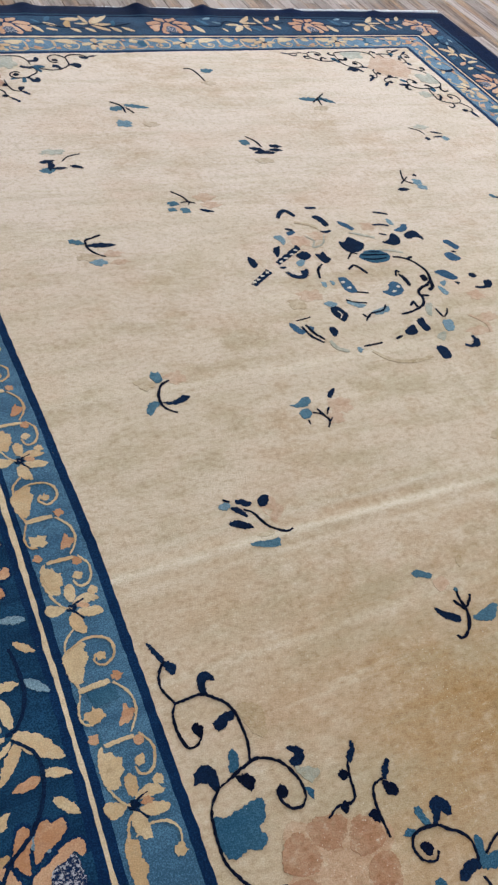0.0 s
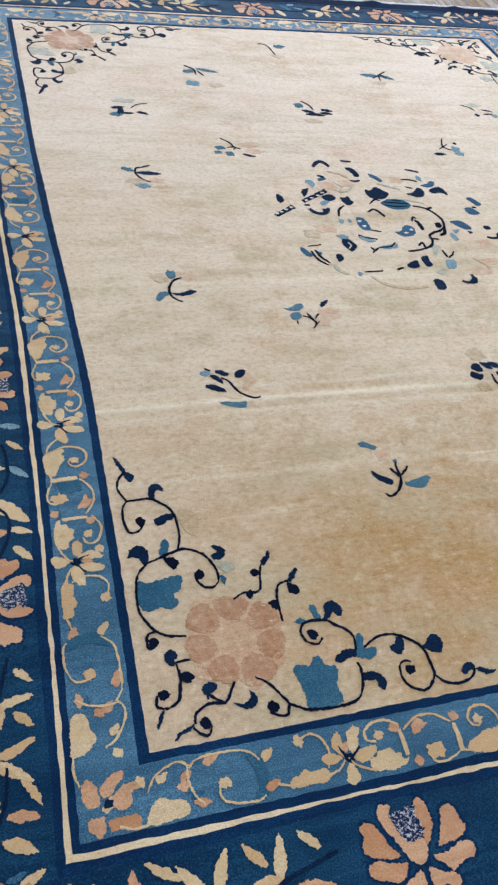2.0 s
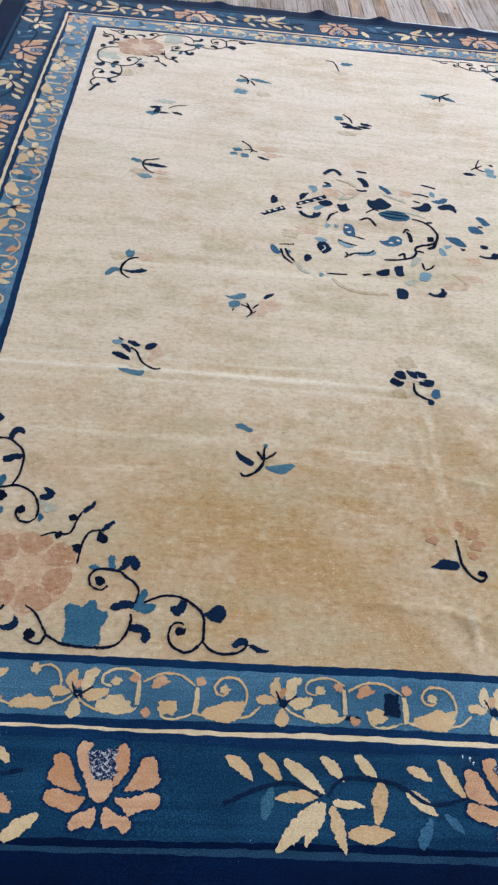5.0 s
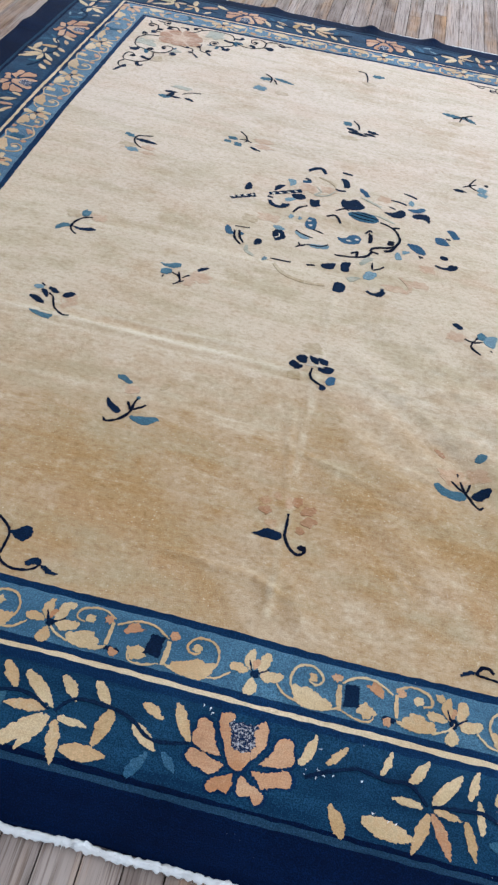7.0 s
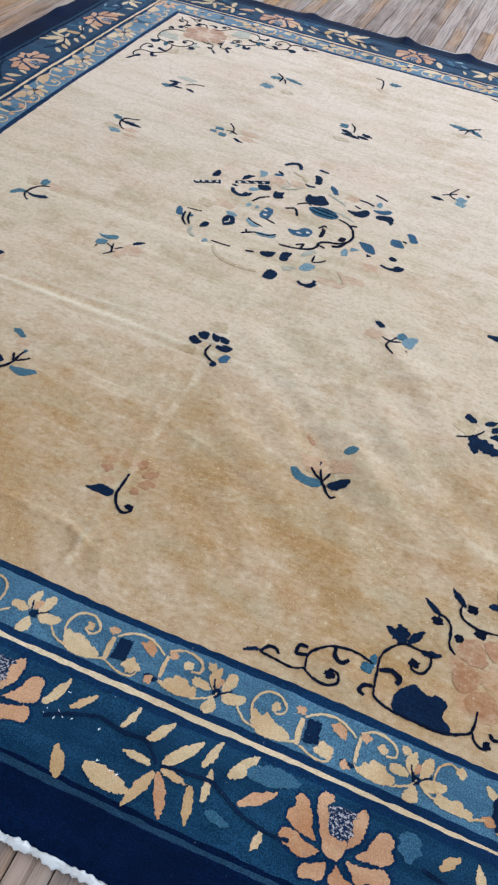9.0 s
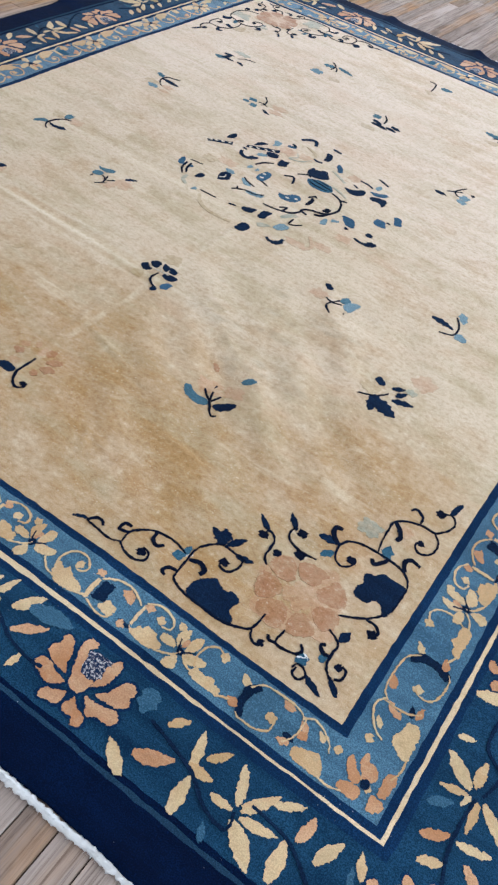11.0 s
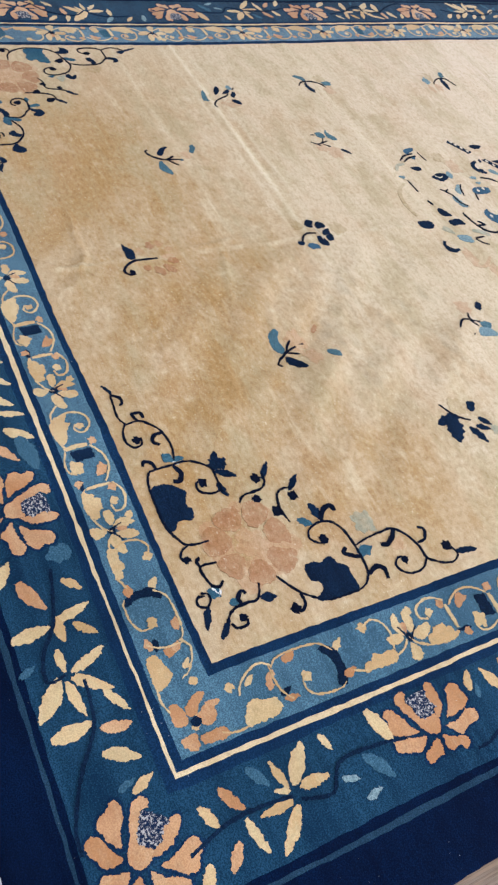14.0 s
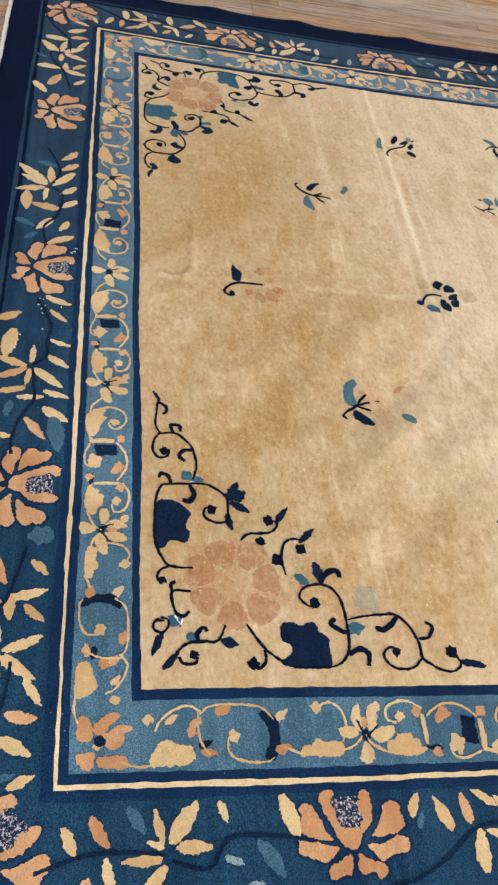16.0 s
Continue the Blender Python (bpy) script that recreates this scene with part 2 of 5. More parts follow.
def plank_wood():
    m = Nodes("worn_floorboard", 0.6)
    info = m.tree.nodes.new("ShaderNodeObjectInfo").outputs["Random"]
    geo = m.tree.nodes.new("ShaderNodeNewGeometry").outputs["Random Per Island"]
    rnd = m.math("FRACT", m.math("ADD", info, geo))
    shift = m.tree.nodes.new("ShaderNodeVectorMath")
    shift.operation = "ADD"
    m.set(shift.inputs[0], m.scaled(26, 1.5, 1))
    m.set(shift.inputs[1], m.math("MULTIPLY", rnd, 40.0))
    grain = m.noise(shift.outputs[0], 2.2, 6.0, 0.65)
    fine = m.noise(m.scaled(190, 4, 1), 1.0, 4.0, 0.7)
    wear = m.noise(m.place, 5.0, 4.0, 0.6)
    x, y, z = m.parts()
    c = m.mix(m.ramp(rnd, 0.0, 1.0), (0.43, 0.345, 0.295), (0.215, 0.165, 0.138))
    # what is left of an orange varnish, more of it past the rug's left side
    varnish = m.noise(m.scaled(14, 0.9, 1), 1.0, 5.0, 0.65)
    kept = m.math("ADD", m.ramp(x, -0.3, -0.9, 0.0, 0.4), m.math("ADD", m.ramp(rnd, 0.6, 0.95, -0.15, 0.3), m.ramp(varnish, 0.42, 0.64, -0.2, 0.45)), clamp=True)
    c = m.mix(m.math("MULTIPLY", kept, 0.85), c, (0.50, 0.285, 0.14))
    c = m.mix(m.ramp(grain, 0.44, 0.68, 0.0, 0.65), c, m.mix(1.0, c, (0.42, 0.38, 0.36), "MULTIPLY"))
    c = m.mix(m.ramp(wear, 0.42, 0.72, 0.0, 0.5), c, (0.40, 0.335, 0.295))
    c = m.mix(m.ramp(fine, 0.46, 0.66, 0.0, 0.75), c, m.mix(1.0, c, (0.36, 0.32, 0.29), "MULTIPLY"))
    knot = m.noise(m.scaled(34, 11, 1), 1.0, 1.0)
    c = m.mix(m.ramp(knot, 0.76, 0.82, 0.0, 0.8), c, (0.05, 0.035, 0.025))
    m.set(m.shader.inputs["Roughness"], m.ramp(wear, 0.3, 0.7, 0.8, 0.95))
    m.shader.inputs["Specular IOR Level"].default_value = 0.0
    m.bump(m.math("ADD", grain, fine), 0.25, 0.002)
    return m.done(c)


def plain(name, a, b, rough=0.9):
    m = Nodes(name, rough)
    c = m.mix(m.ramp(m.noise(m.place, 1.5, 5.0), 0.35, 0.7), a, b)
    m.bump(m.noise(m.place, 90, 3.0), 0.15, 0.002)
    return m.done(c)


CORD, BOARD = cotton(), plank_wood()
PLASTER = plain("off_white_plaster", (0.74, 0.71, 0.66), (0.68, 0.65, 0.60))
CEILING = plain("white_ceiling_paint", (0.80, 0.79, 0.77), (0.75, 0.74, 0.72))
GAP = plain("dark_subfloor", (0.045, 0.032, 0.024), (0.03, 0.022, 0.017))


# ---- mesh helpers ----
def mesh_object(name, verts, faces, material, parent=None, label="", smooth=False):
    me = bpy.data.meshes.new(name)
    me.from_pydata(verts, [], faces)
    me.materials.append(material)
    if smooth:
        me.polygons.foreach_set("use_smooth", [True] * len(me.polygons))
    ob = new(name, me)
    ob.parent = parent
    if label:
        ob["label"] = label
    return ob


def box(verts, faces, x0, y0, z0, x1, y1, z1):
    n = len(verts)
    verts += [(x, y, z) for z in (z0, z1) for x, y in ((x0, y0), (x1, y0), (x1, y1), (x0, y1))]
    faces += [tuple(n + i for i in f) for f in ((3, 2, 1, 0), (4, 5, 6, 7), (0, 1, 5, 4), (1, 2, 6, 5), (2, 3, 7, 6), (3, 0, 4, 7))]


# ---- the room that closes the place ----
def wall(name, x0, y0, x1, y1, holes=()):
    """A wall box from floor to ceiling, with window openings given as stretches along it."""
    verts, faces = [], []
    along_x = x1 - x0 > y1 - y0
    lo, hi = (x0, x1) if along_x else (y0, y1)

    def piece(a, b, z0, z1):
        if along_x:
            box(verts, faces, a, y0, z0, b, y1, z1)
        else:
            box(verts, faces, x0, a, z0, x1, b, z1)

    at = lo
    for c in holes:
        piece(at, c - 0.95, FLOOR_Z, ROOM[4])
        piece(c - 0.95, c + 0.95, FLOOR_Z, 0.75)
        piece(c - 0.95, c + 0.95, 2.75, ROOM[4])
        at = c + 0.95
    piece(at, hi, FLOOR_Z, ROOM[4])
    return tagged(mesh_object(name, verts, faces, PLASTER), "plain off-white plastered wall of the room", "wall", kind="structure")


X0, X1, Y0, Y1, TOP = ROOM
wall("wall_north", X0, Y1, X1, Y1 + 0.2, FAR_WINDOWS)
# the south wall's opening is only there for the added fill lamp
wall("wall_south", X0, Y0 - 0.2, X1, Y0, BACK_FILL_OPENINGS)
wall("wall_east", X1, Y0, X1 + 0.2, Y1, RIGHT_WINDOWS)
wall("wall_west", X0 - 0.2, Y0, X0, Y1)
v, f = [], []
box(v, f, X0 - 0.2, Y0 - 0.2, TOP, X1 + 0.2, Y1 + 0.2, TOP + 0.15)
tagged(mesh_object("ceiling", v, f, CEILING), "plain white painted ceiling of the room", "ceiling", kind="structure")
v, f = [], []
box(v, f, X0, Y0, FLOOR_Z - 0.08, X1, Y1, FLOOR_Z - 0.006)
floor = tagged(mesh_object("floor", v, f, GAP), "old narrow worn wooden floorboards, grey-brown", "floor", kind="structure")


# ---- the rug's ground plan ----
def far_edge(x):
    """The ivory field's far end runs a little askew."""
    return 2.727 + 0.056 * (x + 1)


def bell(v, width):
    return math.exp(-((v / width) ** 2))


# small fold ridges in the pile: from, to, height
RIDGES = (
    (0.006, 0.47, 0.23, 0.40, 0.0024), (0.066, 0.757, 0.30, 0.715, 0.0011), (0.15, 0.741, 0.37, 0.625, 0.0013), (0.236, 0.22, 0.275, 0.155, 0.0022),
    (-0.20, 0.137, -0.04, 0.122, 0.0035), (-0.04, 0.126, 0.05, 0.09, 0.0050), (-0.035, 0.004, 0.03, 0.07, 0.0046), (0.026, 0.141, 0.010, 0.05, 0.0050),
    (-0.025, 0.60, -0.002, 0.34, 0.0022), (0.24, 0.213, 0.34, 0.185, 0.0018), (0.37, 0.313, 0.50, 0.29, 0.0018), (0.16, 0.52, 0.36, 0.45, 0.0015))


def relief(x, y):
    """Height of the pile over its flat level: old fold ridges, rumples and the lifted far edge."""
    n = noise.noise
    z = 0.0009 * n((x * 7, y * 7, 0.3)) + 0.0018 * n((x * 2.6, y * 2.6, 4.1))
    fade = max(0.0, min(1.0, (0.25 - x) / 0.6))
    wander = 0.008 * n((x * 1.6, 2.0, 7.0))
    z += fade * (0.0010 * bell(y - 0.728 - wander, 0.014) + 0.0009 * bell(y - 0.785 - wander * 2, 0.013) - 0.0006 * bell(y - 0.755 - wander, 0.014))
    z += 0.0010 * bell(y - 1.15 - wander * 1.4, 0.02) * max(0.0, min(1.0, (0.2 - x) / 0.4))
    if 0 < y < 1.3:
        z += 0.0013 * bell(x - 0.012 - 0.012 * n((1.0, y * 3, 2.0)), 0.013) * min(1.0, y / 0.05)
        z += 0.008 * max(0.0, n((x * 14 + y * 6, y * 11 - x * 5, 9.0))) * bell(x - 0.02, 0.09) * bell(y - 0.1, 0.12)
    z += 0.0105 * n((x * 9 + y * 8, y * 5 - x * 2.2, 12.0)) * bell(x - 0.42, 0.38) * bell(y - 0.55, 0.5)
    if -0.25 < x < 0.55 and 0.0 < y < 0.85:
        for x0, y0, x1, y1, high in RIDGES:
            dx, dy = x1 - x0, y1 - y0
            t = ((x - x0) * dx + (y - y0) * dy) / (dx * dx + dy * dy)
            if -0.2 < t < 1.2:
                off = (x - x0) * dy - (y - y0) * dx
                off = off / math.hypot(dx, dy) + 0.006 * n((x * 14, y * 14, 21.0))
                z += 1.4 * high * bell(off, 0.0075) * (1 - abs(2 * t - 1) / 1.4)
    past = y - far_edge(x) - 0.25
    if past > 0:
        hump = sum(h * bell(x - c, 0.035) for c, h in ((-0.98, 0.010), (-0.52, 0.013), (-0.08, 0.022), (0.20, 0.022), (0.62, 0.012), (1.05, 0.012)))
        z += hump * min(1.0, past / 0.14) ** 2
    past = -1.30 - x
    if past > 0:
        hump = sum(h * bell(y - c, 0.05) for c, h in ((0.25, 0.012), (0.55, 0.016), (0.95, 0.018), (1.4, 0.012), (1.9, 0.014), (2.4, 0.010)))
        z += hump * min(1.0, past / 0.12) ** 2
    return z


def wobble(x, y, k):
    """A small sideways stray of a woven line."""
    n = noise.noise
    return Vector((n((x * 3, y * 3, k)) * 0.004 + n((x * 45, y * 45, k + 5)) * 0.0023, n((x * 3, y * 3, k + 9)) * 0.004 + n((x * 45, y * 45, k + 15)) * 0.0023))


rug = tagged(new("rug"), "antique ivory and blue hand-knotted floral rug on a wooden floor", "rug")

# widths out from the field, at the ends and at the sides
NEAR = (0.0, 0.015, 0.108, 0.1210, 0.1296, 0.145, 0.290, 0.300, 0.309, 0.390)
RIGHT = (0.0, 0.018, 0.128, 0.1415, 0.1502, 0.164, 0.318, 0.331, 0.341, 0.446)
FAR = (0.0, 0.015, 0.108, 0.1210, 0.1296, 0.145, 0.290, 0.300, 0.309, 0.378)
LEFT = (0.0, 0.017, 0.113, 0.1265, 0.1352, 0.149, 0.292, 0.303, 0.312, 0.400)


def bow(x, y):
    """The left side is drawn in a little along its middle."""
    return 0.026 * bell(y - 0.75, 0.75) * max(0.0, min(1.0, (-0.6 - x) / 0.4))


BANDS = (
    ("inner_guard", GUARD, "navy outline round the field"), ("inner_border", INNER_BLUE, "sky-blue inner border"),
    ("guard_stripe", GUARD, "navy guard stripe"), ("guard_stripe", STRIPE, "cream guard stripe"), ("guard_stripe", GUARD, "navy guard stripe"),
    ("main_border", BORDER_BLUE, "deep blue main border"), ("guard_stripe", EDGE_NAVY, "navy guard stripe"),
    ("guard_stripe", LINE_BLUE, "slate-blue guard stripe"), ("outer_band", EDGE_NAVY, "plain midnight-navy outer band"),
)


def ring_corner(k, c):
    sx, sy = ((-1, 0), (1, 0), (1, 1), (-1, 1))[c]
    dx = (RIGHT if sx > 0 else LEFT)[k]
    return Vector((sx * (1 + dx), far_edge(sx) + FAR[k] if sy else -NEAR[k]))


def ring_row(k, side, count):
    a, b = ring_corner(k, side), ring_corner(k, (side + 1) % 4)
    row = []
    for i in range(count + 1):
        p = a.lerp(b, i / count)
        q = wobble(p.x, p.y, k * 3.1)
        p = p + Vector((bow(p.x, p.y), 0))
        if k == len(NEAR) - 1:
            q += Vector((noise.noise((p.x * 5, p.y * 5, 71)) * 0.007, noise.noise((p.x * 5, p.y * 5, 83)) * 0.006))
        row.append(p + q)
    return row


def band(k, name, material, label):
    """One border stripe, mitred round the four sides, draped on the relief."""
    verts, faces = [], []
    across = max(1, round((RIGHT[k + 1] - RIGHT[k]) / 0.02))
    last = k == len(BANDS) - 1
    for side in range(4):
        count = 260 if side % 2 == 0 else 340
        inner, outer = ring_row(k, side, count), ring_row(k + 1, side, count)
        base = len(verts)
        width = across + 1 + (3 if last else 0)
        for p, q in zip(inner, outer):
            for j in range(across + 1):
                r = p.lerp(q, j / across)
                verts.append((r.x, r.y, relief(r.x, r.y)))
            if last:
                lift = relief(q.x, q.y)
                out = (q - p).normalized()
                for reach, drop in ((0.003, -0.002), (0.0045, -0.006), (0.0035, -0.0105)):
                    verts.append((q.x + out.x * reach, q.y + out.y * reach, lift + drop))
        for i in range(count):
            for j in range(width - 1):
                a = base + i * width + j
                faces.append((a, a + 1, a + width + 1, a + width))
    return mesh_object(name, verts, faces, material, rug, label, smooth=True)


def field():
    nx, ny = 320, 430
    rows = []
    for j in range(ny + 1):
        for i in range(nx + 1):
            x = -1 + 2 * i / nx
            y = far_edge(x) * j / ny
            if i in (0, nx) or j in (0, ny):
                q = wobble(x, y, 0.0)
                x, y = x + q.x, y + q.y
            x += bow(x, y)
            rows.append((x, y, relief(x, y)))
    w = nx + 1
    faces = [(j * w + i, j * w + i + 1, (j + 1) * w + i + 1, (j + 1) * w + i) for j in range(ny) for i in range(nx)]
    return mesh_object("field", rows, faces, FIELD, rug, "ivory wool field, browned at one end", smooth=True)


field()
for k, (name, material, label) in enumerate(BANDS):
    band(k, name, material, label)


# ---- knotted shapes ----
# Each motif is a list of shapes in millimetres from its centre:
# L leaf, P petal (both: colour, width, base, tip), S stem (colour, width, way), B bloom (colour, two radii, place),
# O rounded outline and Q block (colour, 0, corners); a petal of width -1 is a rounded outline, -2 an angular one with its corners cut.
def L(*a):
    return ("leaf", *a)


def P(*a):
    return ("petal", *a)


def S(*a):
    return ("stem", *a)


def B(*a):
    return ("bloom", *a)


def O(*a):
    return ("lotus_leaf", *a)


def Q(*a):
    return ("block", *a)


def curve(points, closed=False, step=0.006):
    """A smooth way through a few corners, in even short steps."""
    n, out = len(points), []
    for i in range(n if closed else n - 1):
        if closed:
            p = [points[(i + k) % n] for k in (-1, 0, 1, 2)]
        else:
            p = [points[max(0, min(n - 1, i + k))] for k in (-1, 0, 1, 2)]
        m = max(2, int((p[2] - p[1]).length / step))
        for j in range(m):
            t = j / m
            out.append(0.5 * (2 * p[1] + (p[2] - p[0]) * t + (2 * p[0] - 5 * p[1] + 4 * p[2] - p[3]) * t * t + (3 * p[1] - p[0] - 3 * p[2] + p[3]) * t ** 3))
    if not closed:
        out.append(points[-1])
    return out


def blade(a, b, width, lobes=0.0):
    """Outline of a leaf, pointed at both ends and slightly bent."""
    d = b - a
    side = Vector((-d.y, d.x)).normalized()
    bend = side * d.length * 0.09 * noise.noise((a.x * 31, a.y * 31, 3.0))
    m = max(8, int(d.length / 0.004))
    left, right = [], []
    for i in range(m + 1):
        t = i / m
        h = 0.5 * width * (math.sin(math.pi * (0.04 + 0.93 * t) ** 0.85)) ** 0.8
        h *= 1 + lobes * math.sin(d.length * t * 330 + 50 * a.x)
        mid = a + d * t + bend * math.sin(math.pi * t)
        left.append(mid + side * h)
        right.append(mid - side * h)
    return left + right[::-1]


def petal(a, b, width, notch):
    """Outline of a petal: a narrow foot and a broad round tip, notched in the middle."""
    d = b - a
    way = d.normalized()
    side = Vector((-way.y, way.x))
    r = min(width / 2, d.length * 0.46)
    stretch = width / 2 / r
    c = b - way * r
    foot = width * 0.16
    out = [a + side * foot, a.lerp(c, 0.55) + side * (foot + (width / 2 - foot) * 0.72)]
    for i in range(19):
        phi = math.pi / 2 - math.pi * i / 18
        k = 1 - notch * math.exp(-((phi / 0.24) ** 2)) + 0.05 * math.cos(6 * phi)
        out.append(c + side * (r * stretch * math.sin(phi) * k) + way * (r * math.cos(phi) * k))
    return out + [a.lerp(c, 0.55) - side * (foot + (width / 2 - foot) * 0.72), a - side * foot]


def ragged(points, seed, amount=0.0030):
    """The stepped, slightly frayed edge of knotted work."""
    n = noise.noise
    return [p + Vector((n((p.x * 330, p.y * 330, seed)), n((p.x * 330, p.y * 330, seed + 4)))) * amount + Vector((n((p.x * 85, p.y * 85, seed)), n((p.x * 85, p.y * 85, seed + 7)))) * amount * 0.55 for p in points]


def resampled(points, step=0.0021):
    out = []
    for a, b in zip(points, points[1:] + points[:1]):
        m = max(1, int((b - a).length / step))
        out += [a.lerp(b, j / m) for j in range(m)]
    return out


RAISE = 0.0007


def patch(verts, faces, outline, seed, lift=RAISE):
    """A raised patch of pile with that outline, sunk to the ground at its rim."""
    outline = ragged(resampled(outline), seed)
    area = sum(a.x * b.y - b.x * a.y for a, b in zip(outline, outline[1:] + outline[:1]))
    if area < 0:
        outline.reverse()
    n, c = len(verts), len(outline)
    verts += [(p.x, p.y, relief(p.x, p.y) + lift) for p in outline]
    verts += [(p.x, p.y, relief(p.x, p.y) - 0.002) for p in outline]
    faces.append(tuple(range(n, n + c)))
    faces += [(n + c + i, n + c + (i + 1) % c, n + (i + 1) % c, n + i) for i in range(c)]


def ribbon(verts, faces, points, width, seed, lift):
    """A stem of pile along a smooth way, swelling and thinning a little."""
    way = curve(points, step=0.003)
    left, right = [], []
    for i, p in enumerate(way):
        d = way[min(i + 1, len(way) - 1)] - way[max(i - 1, 0)]
        side = Vector((-d.y, d.x)).normalized()
        t = i / max(1, len(way) - 1)
        h = 0.5 * width * (0.72 + 0.28 * math.sin(math.pi * t)) * (1 + 0.22 * noise.noise((p.x * 70, p.y * 70, seed)))
        left.append(p + side * h + Vector((noise.noise((p.x * 220, p.y * 220, seed)), noise.noise((p.x * 220, p.y * 220, seed + 3)))) * 0.0019)
        right.append(p - side * h + Vector((noise.noise((p.x * 220, p.y * 220, seed + 6)), noise.noise((p.x * 220, p.y * 220, seed + 8)))) * 0.0019)
    n, m = len(verts), len(way)
    for p in left + right:
        verts.append((p.x, p.y, relief(p.x, p.y) + lift))
    for p in left + right:
        verts.append((p.x, p.y, relief(p.x, p.y) - 0.002))
    for i in range(m - 1):
        faces.append((n + i, n + m + i, n + m + i + 1, n + i + 1))
        faces.append((n + 2 * m + i, n + i, n + i + 1, n + 2 * m + i + 1))
        faces.append((n + m + i, n + 3 * m + i, n + 3 * m + i + 1, n + m + i + 1))


def outline_of(kind, size, points, seed):
    if kind in ("leaf", "petal"):
        if size[0] == -1:
            return curve(points, True)
        if size[0] < 0:
            return [a.lerp(b, k) for a, b in zip(points, points[1:] + points[:1]) for k in (0.22, 0.78)]
        length = (points[1] - points[0]).length
        width = (0.95 if kind == "petal" else 0.92) * size[0] / 1000 if size[0] > 1 else length * (0.27, 0.37)[size[0]]
        if kind == "petal":
            return petal(points[0], points[1], width, 0.20 if width > 0.022 else 0.08)
        return blade(points[0], points[1], width, 0.20 if size[0] > 20 else 0.06)
    if kind == "bloom":
        rx, ry = size[0] / 2000, size[1] / 2000
        if size[0] <= 15 or size[1] <= 15:
            rx, ry = size[0] / 1000, size[1] / 1000
        m = max(10, int(6.3 * max(rx, ry) / 0.004))
        return [points[0] + Vector((rx * math.cos(a), ry * math.sin(a))) * (1 + 0.13 * math.sin(4 * a + seed) + 0.12 * math.sin(7 * a + 2.3 * seed)) for a in (2 * math.pi * i / m for i in range(m))]
    return curve(points, True) if kind == "lotus_leaf" else points


count = [0]


def motif(name, shapes, turn, colours=None, label="", parent=None):
    """A motif of the rug: its stems are one mesh, and leaves, petals and blooms are parts of it."""
    colours = colours or {}
    made = []
    for kind, colour, *numbers in shapes:
        count[0] += 1
        seed = count[0] * 0.37
        colour = colours.get(colour, colour)
        if colour == "-":
            continue
        sizes = 2 if kind == "bloom" else 1
        size, flat = numbers[:sizes], numbers[sizes:]
        points = [turn(Vector((flat[i] / 1000, flat[i + 1] / 1000))) for i in range(0, len(flat), 2)]
        if name == "medallion" and size[0] == -2:
            mid = sum(points, Vector((0, 0))) / len(points)
            points = [mid + (p - mid) * 1.13 for p in points]
        step = (count[0] % 6) * 0.00006
        v, f = [], []
        if kind == "stem":
            ribbon(v, f, points, (0.72 if colour == "C" else 0.95 if name == "border_vine" else 0.92 if name == "medallion" else 0.54 if name == "corner_scroll" else 0.68) * size[0] / 1000, seed, step + (0.0016 if colour == "H" else RAISE + 0.0004))
        else:
            patch(v, f, outline_of(kind, size, points, seed), seed, step + (0.0004 if colour == "P" else 0.0008 if colour in FADED else 0.0016 if colour == "H" else RAISE))
        made.append((kind, v, f, colour))
    made.sort(key=lambda one: one[0] != "stem")
    top = None
    for kind, v, f, colour in made:
        if top is None:
            top = mesh_object(name, v, f, WOOL[colour], parent or rug, label)
        else:
            mesh_object(kind, v, f, WOOL[colour], top)
    return top


FADED = "POGR"


def spray(x, y, shapes):
    faded = [s for s in shapes if s[1] in FADED]
    plain_shapes = [s for s in shapes if s[1] not in FADED]
    motif("flower_spray", faded + plain_shapes, lambda p: p + Vector((x, y)), label="small flower spray in blue, navy and faded rose" if plain_shapes else "faded rose blossom over a stem")


# ---- the field's scattered sprays ----
spray(-0.722, 1.680, [
    L("M", 21, -44, 24, -6, 6),
    L("N", 20, -1, -3, 71, -9),
    S("K", 9, 44, 38, 17, 27, 0, 20, -5, -8, 8, -36, 31, -54),
    B("O", 55, 30, -15, -49),
    B("P", 50, 26, 52, -44),
    B("P", 45, 20, 59, -79),
    B("L", 40, 26, 7, -74),
])
spray(-0.723, 1.121, [
    P("M", -2, -10, 70, -1, 90, 6, 80, 17, 85, 12, 52, -3, 47),
    P("M", -2, -53, -27, -41, -5, -25, 0, -12, -9, -32, -25, -47, -41),
    P("N", -2, -13, -7, 11, -11, 41, 3, 58, -4, 39, -18, 4, -20),
    S("K", 9, 27, 52, 6, 42, -11, 14, -13, -16, -2, -34, 12, -43),
    B("O", 40, 40, -28, 53),
    B("P", 45, 40, 44, 57),
])
spray(-0.405, 1.024, [
    P("M", -2, -59, 17, -38, 13, -20, 29, -2, 33, -3, 13, -21, 2, -44, 4),
    P("M", -2, -47, -9, -22, 0, -15, -18, -31, -33, -46, -29),
    P("N", -2, 43, 20, 55, 36, 75, 43, 64, 27, 48, 11),
    S("K", 7, 0, -9, 8, -31, 12, -49, -1, -68),
    S("K", 6, -14, -18, 2, -25, 10, -38),
    S("K", 6, 30, -12, 15, -31),
    S("K", 6, 23, -42, 9, -55),
    S("K", 6, -35, -36, -36, -49),
    B("P", 60, 50, 59, -12),
    B("P", 40, 36, 30, -45),
])
